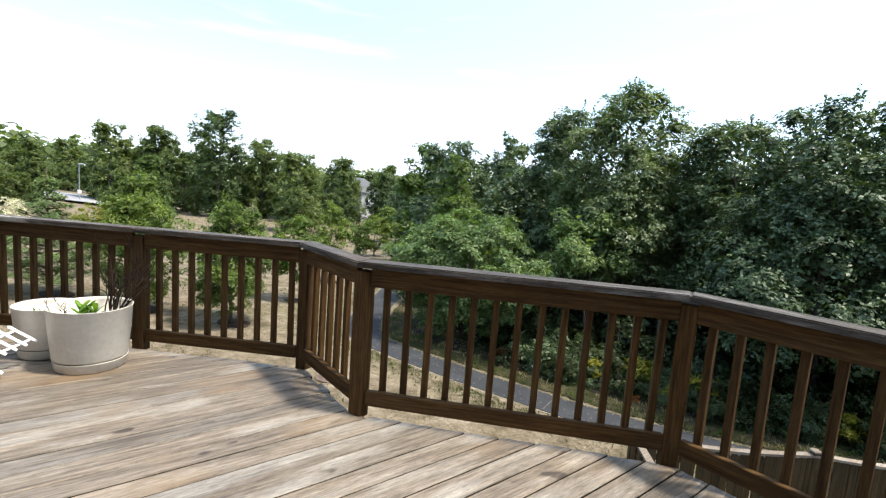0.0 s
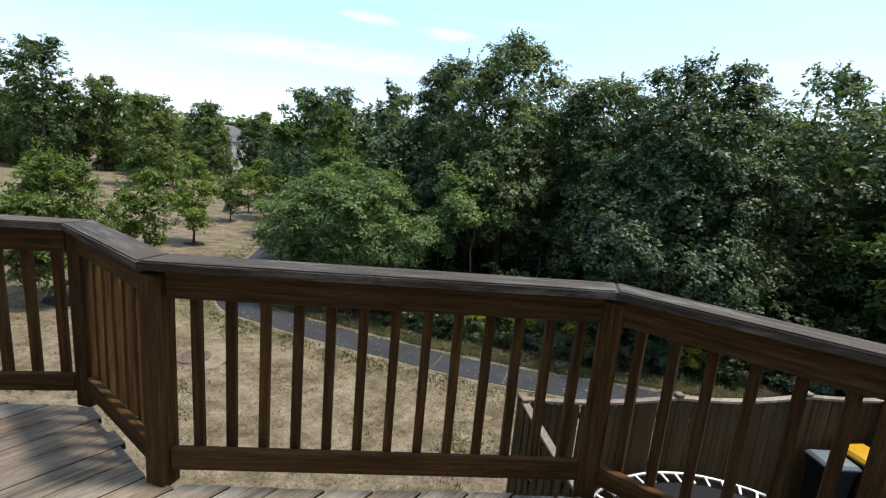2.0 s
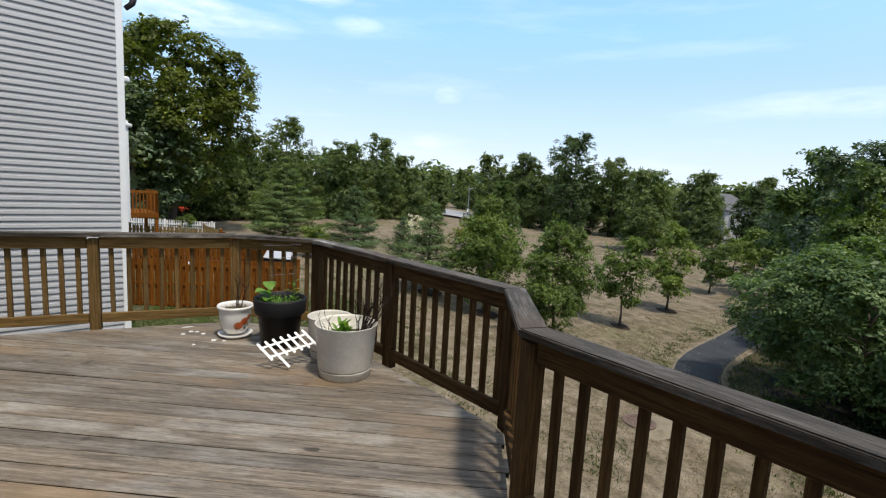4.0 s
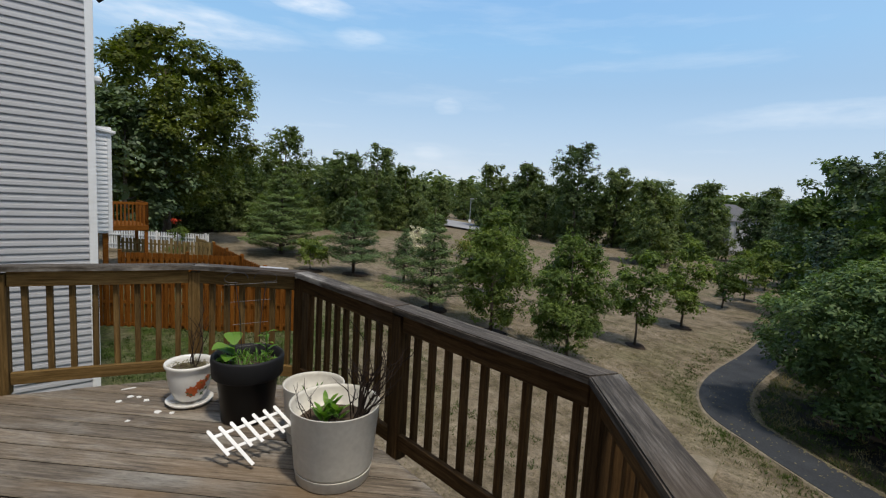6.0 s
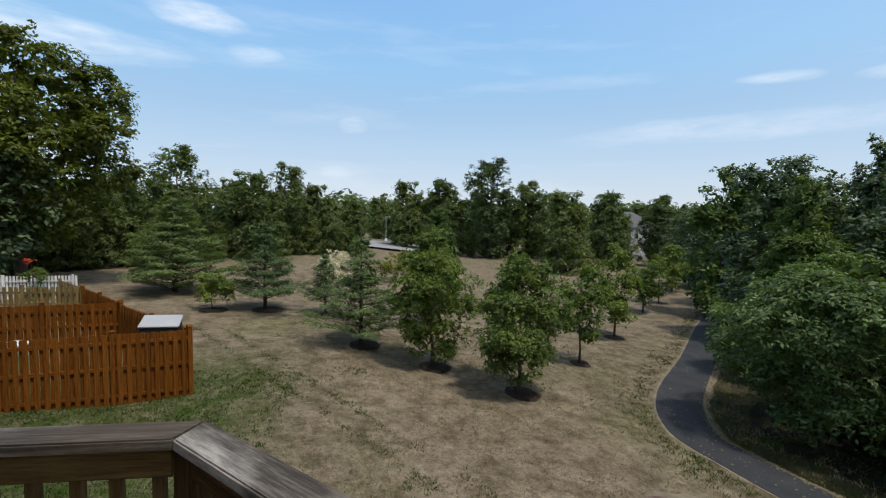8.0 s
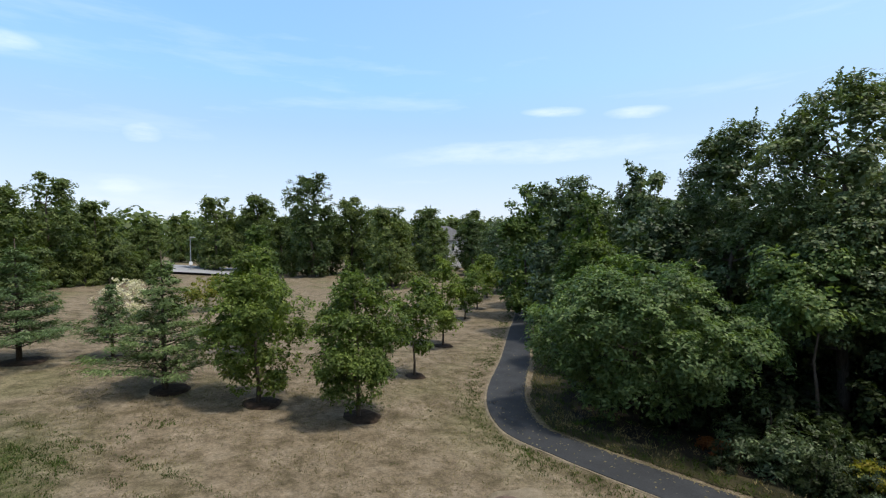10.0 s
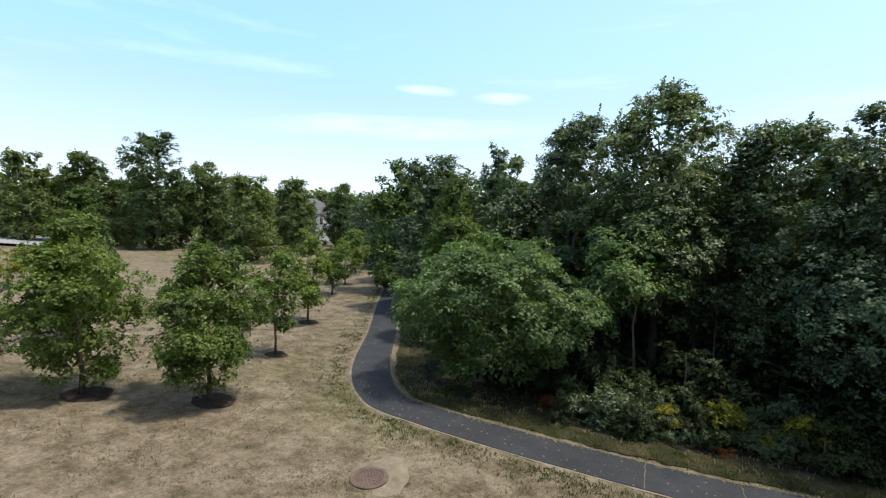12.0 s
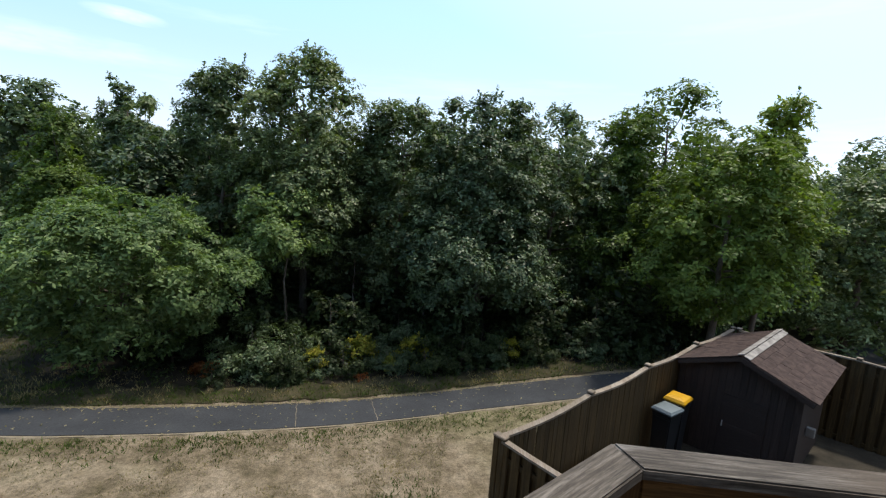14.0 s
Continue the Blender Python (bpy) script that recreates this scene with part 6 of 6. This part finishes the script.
hx, hy = -5.7, 16.65
hatch = thing("storage_box_lid", "pale grey flat lid standing behind fence", "storage lid", hx, hy, ground_z(hx, hy), 15)
link_mesh("box", box_mesh("box", (0.9, 0.8, 1.84), 0.02), M_POT_DARK, hatch, "dark storage box", pose(0, 0, 0))
link_mesh("lid", box_mesh("lid", (0.95, 0.86, 0.06), 0.02), M_SIDING, hatch, "pale grey lid", pose(0, 0, 1.87, 9, 3, 0))
tb = thing("garden_table", "round white garden table in neighbouring yard", "table", -9.3, 16.6, ground_z(-9.3, 16.6) - 0.2)
part("top", lathe([(0, 1.44), (0.30, 1.44), (0.32, 1.41), (0.30, 1.37), (0, 1.37)], 24), M_WHITEPLASTIC, tb)
bm = bmesh.new()
tube(bm, [(0, 0, 0), (0, 0, 1.38)], [0.05, 0.04], 8)
part("stem", bm, M_WIRE, tb, "dark metal stem")

# ---- the far side of the field ----
def slab(name, x0, x1, y0, y1, lift, mat, label, category):
    bm = bmesh.new()
    rows = [[bm.verts.new((x0 + (x1 - x0) * i / 8, y0 + (y1 - y0) * j / 4, ground_z(x0 + (x1 - x0) * i / 8, y0) + lift)) for i in range(9)] for j in range(5)]
    for a, b in zip(rows, rows[1:]):
        for i in range(8):
            bm.faces.new((a[i], a[i + 1], b[i + 1], b[i]))
    tagged(part(name, bm, mat), label, category, kind="structure")


slab("car_park", -22, 9, 79, 99, 0.35, M_LOT, "pale sunlit car park across the field", "car park")
pole = thing("street_lamp", "tall grey lamp post by the car park", "street lamp", 0.6, 86.0, ground_z(0.6, 86) + 0.2)
bm = bmesh.new()
tube(bm, [(0, 0, 0), (0, 0, 5.2)], [0.09, 0.06], 8)
part("post", bm, M_METALGREY, pole)
link_mesh("lamp_head", box_mesh("lamp_head", (0.7, 0.3, 0.15), 0.03), M_METALGREY, pole, "", pose(0.25, 0, 5.1))
link_mesh("sign", box_mesh("sign", (0.45, 0.05, 0.5), 0.01), M_WHITEPLASTIC, pole, "white sign plate", pose(0, -0.1, 0.9))
sh = thing("shelter", "dark open shelter beside the car park", "shelter", -8.5, 79.0, ground_z(-8.5, 79) + 0.1)
link_mesh("roof", box_mesh("roof", (4.6, 2.5, 0.35), 0.05), M_BIN, sh, "", pose(0, 0, 2.3))
for x in (-1.9, 0.2, 1.9):
    link_mesh("post", box_mesh("post", (0.25, 0.25, 2.4), 0.02), M_BIN, sh, "", pose(x, 0, 0))


def far_house(x, y, rz, w, l, eave, ridge, label):
    z = ground_z(x, y)
    ob = thing("house", label, "house", x, y, z, rz)
    link_mesh("wall", box_mesh("wall", (l, w, eave), 0.02), M_SIDING, ob, "", pose(0, 0, 0))
    bm = bmesh.new()
    v = [bm.verts.new(p) for p in ((-l / 2 - 0.4, -w / 2 - 0.4, eave - 0.1), (l / 2 + 0.4, -w / 2 - 0.4, eave - 0.1), (l / 2 + 0.4, w / 2 + 0.4, eave - 0.1), (-l / 2 - 0.4, w / 2 + 0.4, eave - 0.1), (-l / 4, 0, ridge), (l / 4, 0, ridge))]
    for f in ((0, 1, 5, 4), (2, 3, 4, 5), (1, 2, 5), (3, 0, 4), (3, 2, 1, 0)):
        bm.faces.new([v[i] for i in f])
    part("roof", bm, M_ROOF, ob, "grey hipped roof")
    for sx2 in (-0.3, 0.0, 0.3):
        win = link_mesh("window", box_mesh("window", (1.2, 0.12, 1.5), 0.02), M_TRIM, ob, "", pose(sx2 * l, -w / 2 - 0.03, eave - 2.3))
        link_mesh("pane", box_mesh("pane", (1.0, 0.04, 1.3), 0.0), M_GLASS, win, "", pose(0, -0.06, 0.1))


far_house(46.5, 88.5, 30, 8.5, 10, 5.9, 8.7, "pale house with grey roof behind far trees")
far_house(58.5, 93.0, 20, 8, 9, 5.6, 8.0, "pale house with grey roof behind far trees")
# a white flowering shrub and a yellowing one among the lawn trees
tree("shrub", "shrub covered with white flowers on the lawn", "shrub", -3.4, 38.5, 2.4, 3.2, "dome", foliage("white_petals", (0.35, 0.36, 0.33), (0.5, 0.5, 0.47), (0.62, 0.62, 0.58), 0.2), 60, 34, 0.15, 91, 0.05, 0.4, 0.04, 0.0, "", 0.3, 6)
tree("shrub", "yellow green shrub on the lawn", "shrub", 1.2, 42.0, 2.4, 4.0, "dome", M_LEAF_YELLOW, 60, 34, 0.2, 92, 0.05, 0.45, 0.04, 0.0, "", 0.3, 6)
tree("shrub", "flowering plant with red blooms by fence", "shrub", -15.2, 26.0, 1.9, 1.3, "oval", M_LEAF_MID, 26, 30, 0.14, 93, 0.05, 0.25, 0.03, 0.2, "", 0.3, 5)
tree("shrub", "red blooms of a plant by the fence", "shrub", -15.1, 25.8, 2.4, 0.5, "oval", foliage("red_petals", (0.3, 0.03, 0.02), (0.5, 0.06, 0.03), (0.6, 0.12, 0.05), 0.2), 8, 8, 0.07, 94, 0.75, 0.10, 0.02, 0.0, "", 0.3, 3)

# ---- grass tufts, fallen leaves ----
def blades(name, places, height, mat, label, seed):
    r = np.random.default_rng(seed)
    n = len(places)
    k = 5
    base = np.repeat(places, k, axis=0) + np.concatenate([r.normal(size=(n * k, 2)) * 0.05, np.zeros((n * k, 1))], axis=1)
    h = height * r.uniform(0.5, 1.3, (n * k, 1))
    lean = np.concatenate([r.normal(size=(n * k, 2)) * 0.6, np.ones((n * k, 1))], axis=1) * h
    a = r.uniform(0, 6.28, n * k)
    w = np.stack([np.cos(a), np.sin(a), np.zeros(n * k)], axis=1) * 0.012
    v = np.stack([base - w, base + w, base + lean], axis=1).reshape(-1, 3)
    me = bpy.data.meshes.new(name)
    me.vertices.add(len(v))
    me.vertices.foreach_set("co", v.ravel())
    me.loops.add(len(v))
    me.loops.foreach_set("vertex_index", np.arange(len(v), dtype=np.int32))
    me.polygons.add(n * k)
    me.polygons.foreach_set("loop_start", np.arange(0, len(v), 3, dtype=np.int32))
    me.polygons.foreach_set("loop_total", np.full(n * k, 3, dtype=np.int32))
    me.update(calc_edges=True)
    tagged(link_mesh(name, me, mat), label, "grass", kind="stuff")


LINE = [(p.x, p.y) for p in PATH_LINE]


def clear_of_path(x, y, gap):
    return all((x - a) ** 2 + (y - b) ** 2 > gap * gap for a, b in LINE)


r = np.random.default_rng(12)
dry, green, edge = [], [], []
while len(dry) < 14000:
    x, y = r.uniform(-4, 14), 4 + 22 * r.random() ** 1.4
    patchy = noise.noise((x * 0.9, y * 0.9, 3.0))
    if patchy < r.uniform(-0.5, 0.35) or not clear_of_path(x, y, 0.95):
        continue
    (green if noise.noise((x * 0.35, y * 0.35, 8.0)) > 0.42 else dry).append((x, y, ground_z(x, y) - 0.01))
for p, q in zip(PATH_LINE, PATH_LINE[1:]):
    d = (q - p).normalized()
    if p.y > 40 or p.y < -10:
        continue
    for k in range(30):
        s = r.choice((-1, 1))
        o = (0.95 + abs(r.normal()) * 0.5) * s
        c = p.lerp(q, r.random()) + Vector((d.y, -d.x)) * o
        edge.append((c.x, c.y, ground_z(c.x, c.y) - 0.01))
for k in range(5200):
    x, y = r.uniform(-9, -2.2), r.uniform(7, 18)
    green.append((x, y, ground_z(x, y) - 0.01))
# faint greener wheel tracks across the dry lawn
for (x0, y0), (x1, y1) in (((-6.29, 21.49), (0.29, 13.23)), ((-5.17, 21.51), (1.33, 13.21))):
    for k in range(480):
        f = r.uniform(-0.15, 1.35)
        if noise.noise((f * 14, x0, 2.0)) < -0.15:
            continue
        x, y = x0 + (x1 - x0) * f + r.normal() * 0.09, y0 + (y1 - y0) * f + r.normal() * 0.09
        green.append((x, y, ground_z(x, y) - 0.02))
blades("dry_grass", np.array(dry), 0.045, M_GRASS_BLADE, "dry tan grass tufts of the lawn", 1)
blades("green_grass", np.array(green), 0.07, M_GREEN_BLADE, "green grass tufts among the dry lawn", 2)
wild, straw = [], []
for p, q in zip(PATH_LINE, PATH_LINE[1:]):
    d = (q - p).normalized()
    if p.y > 30 or p.y < -10:
        continue
    for k in range(int(70 * (q - p).length)):
        c = p.lerp(q, r.random()) + Vector((d.y, -d.x)) * -(1.0 + 2.6 * r.random())
        (wild if noise.noise((c.x, c.y, 4.0)) > 0.0 else straw).append((c.x, c.y, ground_z(c.x, c.y) + 0.015))
blades("verge_grass", np.array(wild), 0.13, M_GREEN_BLADE, "rough green grass between path and woods", 4)
blades("verge_grass", np.array(straw), 0.11, M_GRASS_BLADE, "rough straw grass between path and woods", 5)
blades("verge_grass", np.array(edge), 0.09, M_GREEN_BLADE, "rough grass along the path edges", 3)
P = []
for p, q in zip(PATH_LINE, PATH_LINE[1:]):
    d = (q - p).normalized()
    if p.y > 25 or p.y < -8:
        continue
    for k in range(16):
        o = -0.80 + abs(r.normal()) * 0.10 if r.random() < 0.75 else r.uniform(-0.8, 0.9)
        c = p.lerp(q, r.random()) + Vector((d.y, -d.x)) * o
        P.append((c.x, c.y, ground_z(c.x, c.y) + 0.045))
P = np.array(P)
tagged(link_mesh("fallen_leaves", leaf_mesh("fallen_leaves", P, np.tile([0, 0, 1.0], (len(P), 1)) + r.normal(size=P.shape) * 0.2, r.uniform(0.04, 0.09, len(P)), 0.6, 7), M_GRASS_BLADE), "pale fallen leaves scattered on the path", "leaves", kind="stuff")
